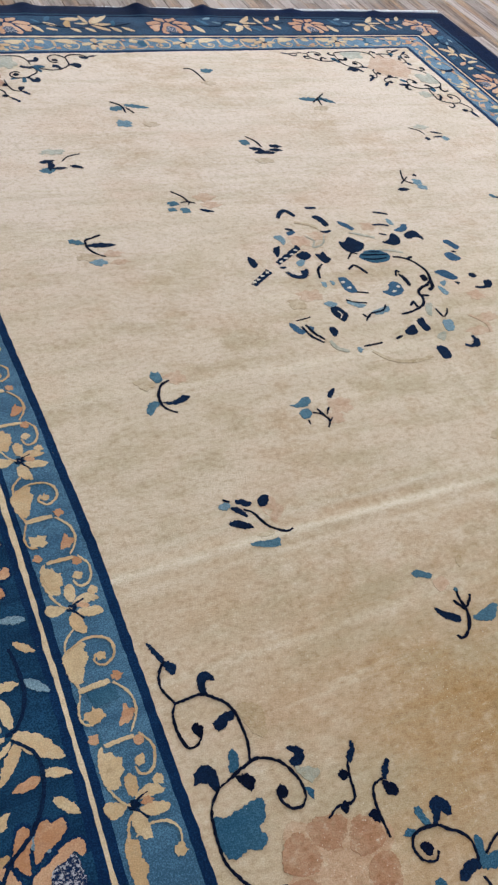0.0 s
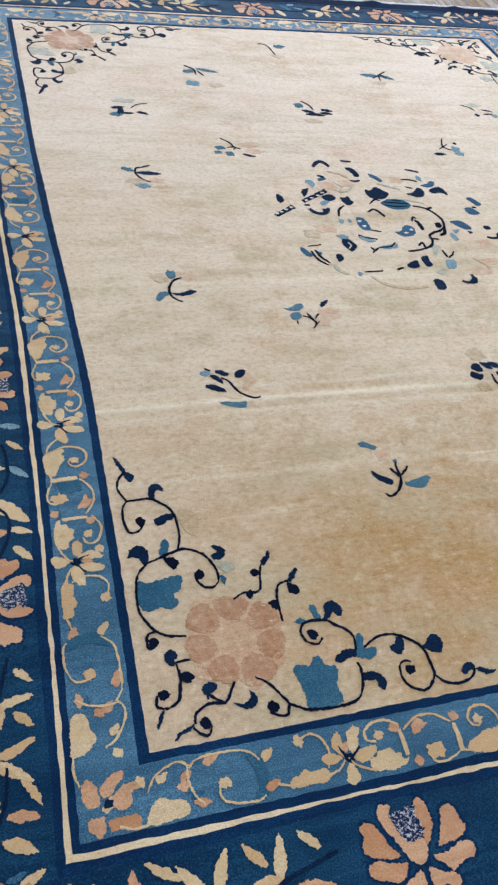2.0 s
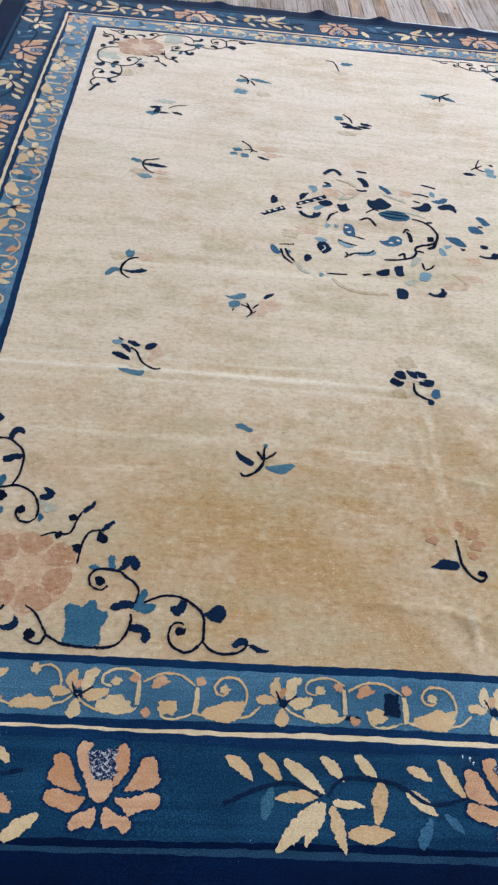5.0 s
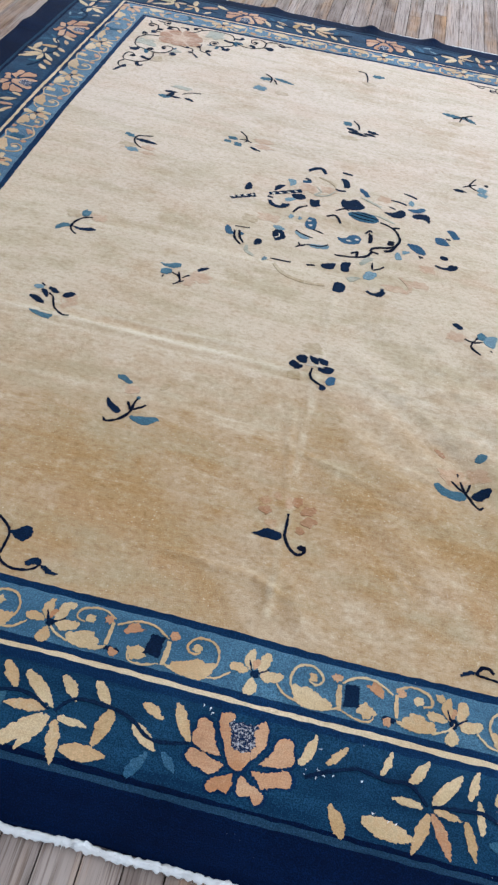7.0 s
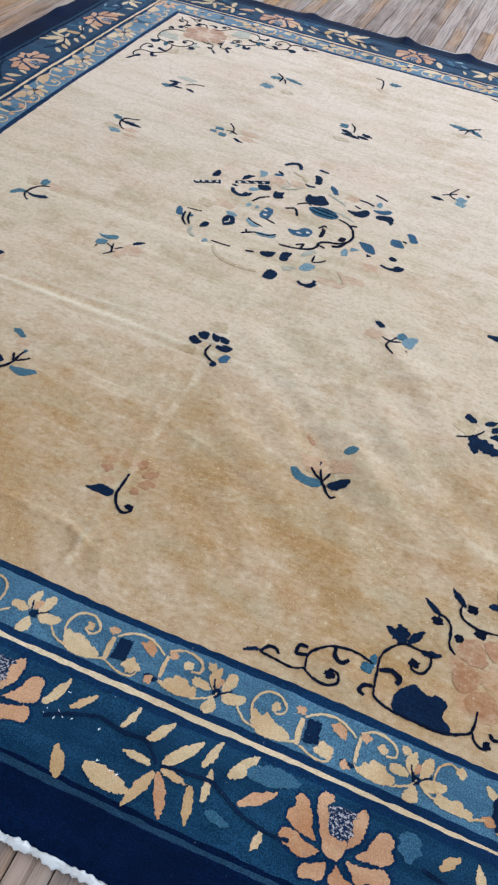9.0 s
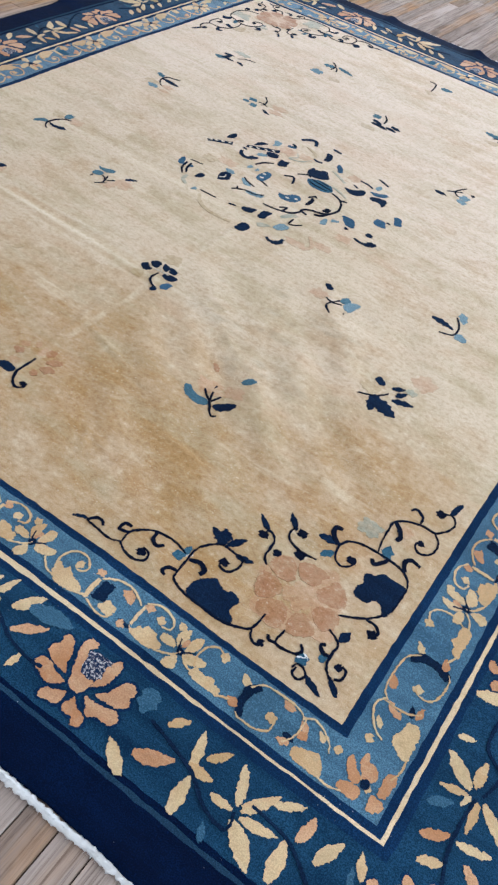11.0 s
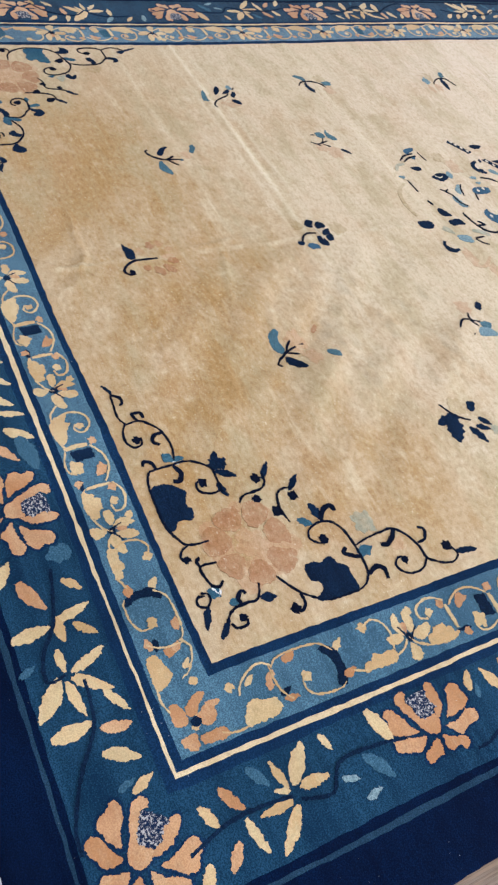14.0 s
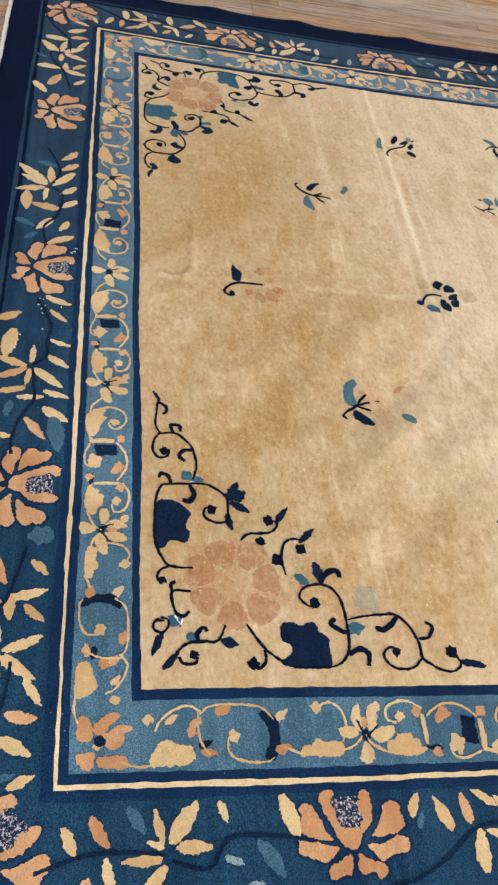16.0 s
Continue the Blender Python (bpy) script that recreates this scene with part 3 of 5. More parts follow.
spray(-0.664, 0.784, [
    P("N", -2, -28, 46, -10, 43, 6, 32, -2, 22, -20, 30),
    P("N", -2, -45, 31, -29, 31, -18, 15, -16, -3, -29, 8),
    P("N", -2, -63, -5, -43, 1, -22, -14, -13, -25, -31, -26, -49, -17),
    P("N", -2, 19, 37, 37, 44, 47, 36, 30, 14, 15, 18),
    S("K", 8, -18, 19, -4, 8, 6, -15, 16, -33, 41, -52, 57, -49),
    P("M", -2, -44, -61, -25, -55, -1, -64, 19, -58, 23, -69, 12, -82, -15, -74),
    P("O", -2, -23, -44, 2, -40, 23, -35, 16, -53, -6, -52),
    P("L", -2, -67, 39, -41, 48, -38, 31, -55, 26),
    S("K", 6, -49, 52, -37, 44),
    B("P", 40, 60, 37, 7),
])
spray(-0.373, 0.487, [
    P("N", -2, -58, 8, -48, 2, -35, -8, -19, -17, -18, -31, -30, -34, -43, -22, -53, -13),
    P("M", -2, 1, -32, 27, -27, 47, -24, 64, -18, 70, -26, 58, -40, 45, -51, 16, -45),
    S("K", 9, -46, -54, -40, -62, -24, -57, -7, -40, 3, -17, 4, 9, 7, 25),
    S("K", 8, 1, -14, -10, 10),
    S("K", 8, 3, -14, 24, 3, 30, 12),
    P("M", -2, 3, 33, 16, 32, 6, 18),
    P("M", -2, -61, 89, -42, 91, -29, 83, -17, 74, -26, 63, -40, 73, -54, 77),
    P("O", -2, 47, 87, 66, 98, 64, 78, 44, 66),
    P("P", -2, -31, 57, 2, 65, 5, 41, -25, 31),
])
spray(0.013, 0.753, [
    P("N", -2, -77, -1, -65, 17, -51, 10, -38, 3, -50, -17),
    P("N", -2, -63, 25, -53, 42, -34, 43, -30, 15, -46, 11),
    P("N", -2, -31, 47, -7, 41, -1, 15, -19, 22),
    P("N", -2, -12, 46, 21, 43, 20, 22, 3, 20),
    P("N", -2, -8, -1, 14, 19, 39, 19, 33, -2, 11, -10),
    P("B", -2, 18, -37, 29, -16, 45, -14, 43, -37, 29, -52),
    P("N", -2, 7, -67, 15, -48, 28, -60, 17, -73),
    S("K", 9, -16, 1, -18, -25, -8, -43, 14, -56),
    S("H", 4, -50, 6, -24, 9, 12, 10),
    S("H", 4, -29, 31, -14, 10),
    B("O", 50, 44, -25, 76),
    B("O", 34, 30, -56, -37),
])
spray(0.024, 0.243, [
    P("N", -2, -74, -22, -63, -14, -46, 1, -31, 0, -12, -6, -15, -22, -31, -26, -54, -25),
    S("K", 9, -9, 49, -8, 13, -7, -13, 10, -40, 26, -46, 36, -36, 35, -22),
    P("K", -2, 18, -31, 25, -21, 36, -23, 35, -37),
])
spray(0.017, 0.250, [
    L("P", 22, -42, 64, -66, 66),
    L("R", 24, -37, 37, -64, 39),
    L("P", 24, -20, 5, -46, 10),
    L("R", 24, 7, 65, 16, 92),
    L("R", 24, 23, 50, 53, 72),
    L("R", 26, 26, 27, 59, 40),
    L("R", 20, 18, 5, 37, 7),
    L("P", 18, -26, 71, -35, 92),
    L("P", 20, -3, 55, -7, 88),
])
spray(0.405, 1.030, [
    P("N", -2, -75, 35, -61, 44, -38, 30, -49, 15),
    S("K", 8, -37, -18, -15, -23, -3, 0),
    S("K", 8, -16, -27, -19, -49, 5, -73),
    S("K", 6, -14, -28, 11, -13),
    P("M", -2, -5, 9, 5, 31, 24, 21, 18, -4, 0, -6),
    P("L", -2, 12, -7, 27, 21, 54, 26, 48, 2, 44, -30, 23, -26),
    S("K", 6, 32, -42, 36, -49),
    B("P", 50, 40, -60, -16),
])
spray(0.385, 0.487, [
    P("M", -2, -80, -20, -69, -9, -56, -22, -38, -25, -11, -19, -3, -35, -24, -49, -50, -47, -67, -41),
    P("N", -2, 2, -30, 14, -9, 29, 6, 50, 10, 44, -16, 22, -35),
    S("K", 9, -40, 5, -23, -12, -8, -21, 7, -42, 22, -56, 31, -49),
    S("K", 8, -26, 35, -18, 4, -7, -20),
    S("K", 7, 3, 10, -6, -18),
    P("M", -2, 7, 85, 21, 105, 40, 107, 35, 87, 18, 72),
    P("R", -2, -82, 97, -69, 100, -51, 80, -61, 73),
    B("P", 70, 50, -34, 19),
    B("P", 50, 40, 20, 38),
])
spray(0.676, 0.789, [
    L("N", 34, -20, -15, -11, -78),
    L("N", 44, -17, -28, 48, -57),
    B("N", 24, 24, 3, -47),
    S("K", 8, -60, -43, -42, -34, -20, -19, 0, 11),
    L("N", 26, -50, 46, -23, 29),
    L("N", 18, -3, 33, 25, 55),
    L("N", 18, 16, 13, 36, 44),
    L("N", 22, 17, -4, 67, 14),
    B("G", 30, 22, 41, 56),
    B("O", 50, 44, -46, -2),
    B("P", 60, 60, 52, 109),
])
spray(0.687, 1.170, [
    L("N", 24, -67, 1, 4, -9),
    S("K", 8, -24, -48, 12, -30, 11, 14, -10, 51),
    L("L", 28, -7, 82, 16, 37),
    L("L", 34, 14, -23, 52, -35),
])
spray(0.394, 1.865, [
    S("K", 8, 4, 66, -16, 19, -13, 1, 6, -14),
    S("K", 8, 5, 26, -40, -10),
    B("L", 34, 36, 25, -7),
    B("L", 26, 26, 32, -39),
    B("L", 24, 24, 21, -36),
    L("N", 20, -73, -41, -28, -42),
    B("K", 8, 8, 40, 33),
])
spray(0.667, 2.155, [
    S("K", 6, -70, 41, -38, 20, -27, -9),
    B("N", 20, 22, -33, -38),
    L("N", 12, 7, 9, 50, -7),
    L("N", 12, -2, -29, 43, -24),
    B("L", 28, 28, 43, -41),
    B("G", 60, 28, -13, 42),
])
spray(-0.025, 2.112, [
    B("M", 32, 32, -47, 30),
    S("K", 9, -30, 65, -8, 35, -2, -3),
    L("N", 23, -47, -4, -3, -22),
    L("N", 20, -40, -34, 15, -30),
    L("N", 17, -6, -37, 31, -41),
    L("N", 21, 28, 5, 70, -6),
    L("N", 19, 16, -22, 61, -29),
    B("O", 60, 30, -27, -82),
])
spray(0.341, 2.417, [
    L("M", 29, -73, 0, 17, -8),
    L("M", 27, 9, 5, 58, -33),
    S("K", 9, 43, 35, 7, 5, -32, -29),
    S("K", 9, 2, 0, -6, -49),
    S("K", 8, 11, 10, 28, -25),
    B("O", 60, 30, -18, -68),
])
spray(-0.040, 2.620, [
    S("K", 9, -45, 25, -17, 22, -5, -14, 1, -65),
    L("M", 34, 16, 6, 64, 15),
    B("O", 50, 30, 10, -82),
])
spray(-0.383, 2.376, [
    S("K", 9, -44, 38, -17, 11, -15, -34),
    S("K", 9, -4, -1, 12, -36),
    L("M", 31, -60, -12, -9, 3),
    L("M", 24, -4, 16, 72, -5),
    B("L", 50, 40, -41, -99),
    B("O", 50, 30, 43, -107),
])
spray(-0.682, 2.072, [
    L("N", 20, -56, 6, -13, 14),
    L("N", 20, -22, 6, -38, -38),
    L("N", 14, -32, -28, 13, -27),
    B("M", 40, 27, -46, -38),
    L("N", 17, 24, -17, 58, -33),
    S("K", 5, 8, 7, 31, 32, 68, 43),
    B("G", 70, 26, -5, 59),
])
spray(-0.386, 1.834, [
    S("K", 7, -33, 61, -9, 35, 2, 6, 18, -4),
    S("K", 7, -24, 3, 2, 6, -7, -13),
    B("M", 32, 22, -47, 0),
    B("M", 27, 17, -60, -28),
    B("M", 27, 27, -24, -35),
    L("N", 13, 19, -36, 56, -52),
    B("P", 60, 40, 55, 21),
    B("P", 60, 30, 60, -18),
])
spray(0.671, 1.734, [
    L("N", 16, -11, 15, 21, -19),
    S("K", 9, 39, 19, 0, 0, -12, -31, 5, -46),
    L("M", 20, -26, 27, -7, 8),
])


# ---- the medallion in the middle ----
MEDALLION = [
    S("N", 15, -152, 315, -128, 343, -109, 345, -94, 316),
    S("N", 10, -43, 353, -8, 349),
    P("N", -2, -44, 309, -24, 311, -13, 292, -10, 266, -28, 255, -30, 283),
    S("N", 9, -154, 263, -134, 253),
    P("B", -2, -160, 245, -137, 253, -131, 241, -157, 230),
    S("N", 10, -53, 237, -39, 231, -19, 236),
    P("L", -2, -208, 229, -183, 237, -178, 213, -194, 190, -196, 213),
    P("N", -2, -231, 180, -206, 188, -221, 160, -236, 140, -236, 163),
] + [
    Q("N", 0, -250, 124, -246, 108, -151, 167, -156, 185),
    P("N", -2, -178, 143, -147, 156, -135, 135, -158, 119, -175, 129),
    P("L", -2, -197, 110, -174, 123, -163, 114, -189, 93),
    S("N", 9, -250, 97, -232, 96),
    Q("N", 0, -359, 45, -350, 34, -282, 80, -291, 97),
    P("N", -2, -321, 156, -308, 145, -306, 117, -324, 109, -325, 134),
    S("N", 15, -240, 77, -229, 57, -206, 50, -182, 70),
    P("N", -2, -201, 72, -176, 81, -182, 59, -198, 44),
] + [
    P("N", -2, -121, 140, -109, 133, -92, 147, -93, 124, -84, 112, -108, 96, -119, 114),
    S("K", 8, -123, 94, -147, 71, -160, 36),
    P("L", -2, -165, 23, -151, 14, -162, -4, -169, 5),
    P("L", -2, -139, 24, -126, 12, -140, 0),
    P("N", -2, -21, 184, -6, 172, 19, 198, 33, 179, 49, 160, 29, 137, -2, 130, -20, 140),
    S("K", 6, -36, 101, -10, 125, 6, 118),
    P("T", -2, 7, 109, 44, 128, 79, 123, 98, 98, 80, 76, 37, 73, 12, 92),
    S("K", 7, 14, 112, 53, 107, 96, 101),
] + [
    S("K", 7, 13, 95, 43, 87, 85, 87),
    S("K", 5, 41, 122, 77, 117),
    P("B", -2, 22, 275, 45, 264, 61, 236, 47, 227, 32, 249),
    S("G", 9, 32, 218, 60, 205, 100, 182),
    S("N", 8, 166, 305, 187, 298, 210, 287),
    S("N", 8, 126, 242, 156, 241, 180, 231),
    P("L", -2, 191, 269, 203, 255, 200, 233, 183, 240),
    S("N", 7, 125, 199, 146, 189),
] + [
    P("N", -2, 112, 160, 137, 162, 164, 194, 178, 178, 169, 148, 145, 140, 127, 150),
    P("B", -2, 180, 209, 206, 214, 229, 235, 240, 222, 213, 195),
    P("N", -2, 201, 177, 226, 194, 248, 196, 255, 180, 254, 147, 239, 169, 211, 161),
    P("B", -2, 312, 134, 335, 139, 343, 120, 353, 102, 332, 91, 322, 115),
    P("B", -2, 280, 76, 302, 80, 312, 65, 322, 47, 290, 40, 278, 55),
    S("K", 8, 310, 83, 324, 79),
    S("G", 9, 81, 126, 115, 118, 149, 101),
    S("K", 9, 105, 89, 134, 79, 154, 60, 166, 36, 171, 8, 161, -25, 137, -45, 115, -52, 93, -69, 91, -95, 74, -120, 41, -135, 5, -144, -8, -141),
] + [
    S("K", 12, 161, -25, 148, -57, 128, -66),
    P("K", -2, 138, -4, 156, -3, 154, -25, 136, -29),
    S("K", 8, 90, -82, 115, -87),
    S("K", 9, 35, -119, 54, -103, 53, -126),
    S("K", 9, 143, 72, 166, 80),
    S("K", 8, 65, 4, 79, 28, 87, 19),
    P("K", -2, 76, 14, 90, 2, 91, -34, 79, -38, 79, -14),
    S("K", 9, -59, 57, -34, 72, -22, 57, -12, 31),
] + [
    P("B", -2, -109, 27, -90, 26, -82, 4, -83, -34, -106, -34, -114, -13),
    P("B", -2, -11, -47, 14, -44, 25, -21, 46, -17, 56, -34, 46, -60, 19, -71, 0, -61),
    S("K", 5, -86, -36, -55, -46),
    P("L", -2, -205, -65, -181, -57, -166, -74, -188, -82),
    P("L", -2, -137, -66, -113, -78, -89, -90, -110, -99, -130, -84),
    S("K", 6, -135, -61, -114, -75, -82, -83),
    P("N", -2, -191, -82, -172, -83, -165, -99, -158, -115, -182, -140, -189, -126, -198, -106),
    P("L", -2, -88, -118, -60, -113, -30, -106, -36, -126, -77, -132),
] + [
    S("K", 6, -94, -123, -54, -119, -34, -100),
    S("K", 6, -118, -123, -110, -136, -95, -125),
    S("K", 6, -110, -136, -123, -150),
    P("B", -2, -332, -118, -319, -124, -313, -144, -298, -155, -321, -160, -331, -145),
    S("K", 8, -304, -135, -297, -172, -274, -202),
    S("K", 8, -291, -132, -283, -166, -268, -191),
    P("B", -2, -288, -137, -273, -143, -284, -156),
    S("K", 4, -308, -113, -265, -107),
] + [
    P("N", -2, -238, -154, -221, -153, -219, -172, -236, -187, -240, -175),
    S("G", 14, -257, -199, -252, -227, -227, -244),
    P("L", -2, -203, -233, -186, -241, -201, -258),
    S("K", 6, -180, -235, -123, -232),
    S("K", 8, -79, -227, -55, -220),
    P("N", -2, -40, -207, -16, -192, 0, -189, -7, -220, -31, -222),
    P("N", -2, 20, -174, 42, -168, 37, -189, 41, -213, 18, -215, 16, -189),
    P("G", -2, 81, -121, 105, -117, 75, -164, 64, -158),
] + [
    P("G", -2, 35, -241, 78, -226, 53, -262),
    P("L", -2, 90, -189, 121, -191, 106, -227, 82, -229),
    S("K", 6, 102, -141, 103, -176),
    S("K", 6, 137, -146, 125, -163, 106, -177),
    P("N", -2, 11, -279, 33, -277, 40, -296, 32, -319, 9, -323, 7, -300),
    S("N", 12, 99, -286, 115, -295, 138, -284, 140, -260),
    P("N", -2, 131, -276, 151, -273, 144, -294, 123, -303),
    P("B", -2, 195, 3, 232, 6, 246, -15, 250, -35, 228, -36, 209, -18),
] + [
    P("L", -2, 183, -41, 208, -37, 186, -60),
    P("L", -2, 165, -53, 178, -65, 183, -90, 165, -96),
    P("N", -2, 233, -45, 249, -54, 233, -61),
    P("N", -2, 297, -18, 318, -23, 316, -40, 297, -38),
    S("N", 11, 282, -79, 307, -86, 335, -75),
    P("N", -2, 324, -60, 349, -59, 343, -81, 317, -93),
    S("O", 12, -167, -255, -135, -293, -78, -311, -17, -306),
    S("P", 12, 185, -182, 217, -223, 205, -259),
] + [
    S("O", 10, -112, 289, -72, 272, -53, 250),
    S("G", 6, -111, 222, -94, 197, -111, 168, -73, 181, -51, 219),
    B("H", 6, 4, -348, 49),
    B("H", 6, 4, -332, 59),
    B("H", 6, 4, -314, 71),
    B("H", 6, 4, -296, 83),
    B("H", 6, 4, -234, 121),
    B("H", 6, 4, -214, 134),
] + [
    B("H", 6, 4, -189, 147),
    B("H", 6, 4, -171, 163),
    B("H", 6, 4, 23, -53),
    B("H", 6, 4, 46, -38),
    B("H", 6, 4, -105, 8),
    B("H", 6, 4, -98, -17),
    S("H", 4, -181, -100, -176, -113, -187, -127),
    B("P", 70, 34, 174, -245),
] + [
    B("P", 60, 34, 240, -199),
    B("P", 50, 40, 261, -112),
    B("P", 70, 44, -223, -27),
    B("P", 60, 50, -136, 203),
    B("P", 60, 40, -74, 217),
    B("O", 50, 40, -274, -54),
    B("P", 50, 40, 109, 237),
]
motif("medallion", [s for s in MEDALLION if s[1] in "POG"] + [s for s in MEDALLION if s[1] not in "POG"], lambda p: p + Vector((-0.004, 1.413)), label="round medallion of scattered blossoms and scrolls in blues")

# ---- the four corner scrolls ----
CORNER_RIGHT = [
    L("N", 9, -629, 26, -596, 40),
    S("K", 8, -602, 36, -569, 32, -539, 30, -519, 39),
    S("K", 12, -599, 37, -591, 50, -578, 54, -567, 45),
    S("K", 9, -520, 39, -499, 26, -474, 24, -457, 36, -462, 52, -478, 56),
    B("K", 10, 9, -474, 46),
    S("K", 9, -517, 38, -519, 69, -493, 96, -463, 106, -436, 107, -409, 99),
    S("K", 13, -519, 66, -539, 60, -540, 77, -524, 79),
    S("K", 15, -480, 103, -475, 83, -461, 75, -451, 86),
] + [
    L("T", 22, -427, 79, -406, 98),
    L("T", 16, -411, 96, -410, 122),
    S("K", 14, -396, 56, -412, 53, -419, 39, -408, 34),
    S("K", 9, -396, 57, -390, 38, -360, 28, -311, 25, -272, 25, -240, 36, -221, 52, -218, 91),
    S("K", 9, -396, 56, -399, 89, -399, 126, -382, 151, -365, 163, -337, 163, -310, 161),
    S("K", 9, -315, 160, -314, 136, -325, 118, -343, 119, -348, 134),
    B("K", 10, 9, -341, 132),
    B("N", 15, 20, -376, 179),
] + [
    L("N", 18, -378, 172, -405, 186),
    L("N", 16, -386, 175, -369, 198),
    L("N", 18, -361, 168, -337, 204),
    L("N", 16, -334, 160, -297, 168),
    S("K", 20, -395, 93, -375, 100, -359, 91, -361, 78),
    O("Z", 0, -354, 30, -358, 66, -347, 78, -332, 93, -307, 81, -288, 90, -269, 78, -273, 55, -256, 37, -272, 26),
    S("K", 9, -221, 50, -213, 34, -200, 28, -189, 35),
    B("K", 8, 8, -193, 37),
] + [
    S("K", 9, -172, 86, -172, 54, -143, 55, -126, 62),
    S("K", 11, -172, 53, -185, 52, -191, 60),
    S("K", 13, -132, 57, -125, 71, -134, 82),
    B("T", 12, 12, -118, 58),
    S("K", 9, -117, 39, -118, 25, -104, 20, -96, 32, -104, 44, -119, 45, -123, 33),
    L("N", 14, -98, 35, -56, 17),
    L("N", 14, -32, 35, -65, 63),
    S("K", 9, -57, 55, -76, 75, -80, 103, -82, 128, -109, 142),
] + [
    S("K", 10, -53, 62, -42, 68, -42, 87, -53, 94),
    B("K", 8, 8, -57, 86),
    S("K", 14, -80, 94, -95, 94, -105, 105, -97, 111),
    L("T", 18, -87, 75, -91, 96),
    L("N", 20, -82, 133, -74, 162),
    S("K", 9, -112, 180, -85, 195, -61, 213, -44, 236),
    S("K", 11, -64, 207, -43, 206, -33, 192, -41, 181),
    B("K", 10, 10, -41, 186),
] + [
    O("Z", 0, -113, 242, -116, 263, -109, 273, -116, 299, -98, 307, -89, 321, -67, 321, -35, 320, -33, 296, -34, 253, -42, 232, -57, 250, -71, 255, -81, 238, -100, 238),
    S("K", 9, -34, 253, -34, 311, -41, 337, -61, 353, -87, 358, -124, 359, -156, 356, -178, 345, -188, 329, -188, 304, -178, 285, -162, 280, -148, 292, -146, 309),
    B("K", 11, 10, -153, 306),
    L("N", 20, -234, 315, -188, 325),
    S("K", 22, -193, 320, -214, 338, -217, 356, -203, 360),
    L("T", 20, -208, 276, -189, 301),
    S("K", 18, -96, 356, -102, 344, -114, 330, -123, 339),
    L("T", 26, -100, 355, -110, 390),
] + [
    S("K", 9, -121, 362, -127, 388, -130, 422, -130, 452, -107, 474, -77, 485, -51, 486, -39, 498, -27, 519, -25, 539, -37, 555, -56, 550),
    B("K", 11, 11, -61, 544),
    L("N", 16, -42, 554, -34, 602),
    S("K", 12, -85, 486, -88, 506, -107, 517, -116, 506),
    S("K", 9, -51, 486, -33, 468, -30, 438, -43, 420, -59, 417, -69, 429, -66, 443),
    B("K", 9, 8, -62, 440),
    S("K", 20, -126, 453, -111, 440, -102, 423, -106, 410),
    S("K", 18, -56, 354, -66, 375, -58, 389, -36, 386),
] + [
    S("K", 9, -276, 181, -290, 198, -294, 234, -307, 252, -328, 256),
    B("K", 11, 10, -321, 238),
    L("N", 14, -315, 250, -353, 280),
    B("K", 10, 9, -275, 218),
    S("K", 9, -208, 260, -234, 256, -257, 258, -277, 267, -284, 284, -280, 301),
    L("N", 14, -275, 293, -307, 326),
    B("K", 11, 10, -262, 294),
    B("K", 12, 11, -239, 247),
] + [
    B("G", 52, 44, -163, 404),
    B("P", 32, 30, -98, 445),
]
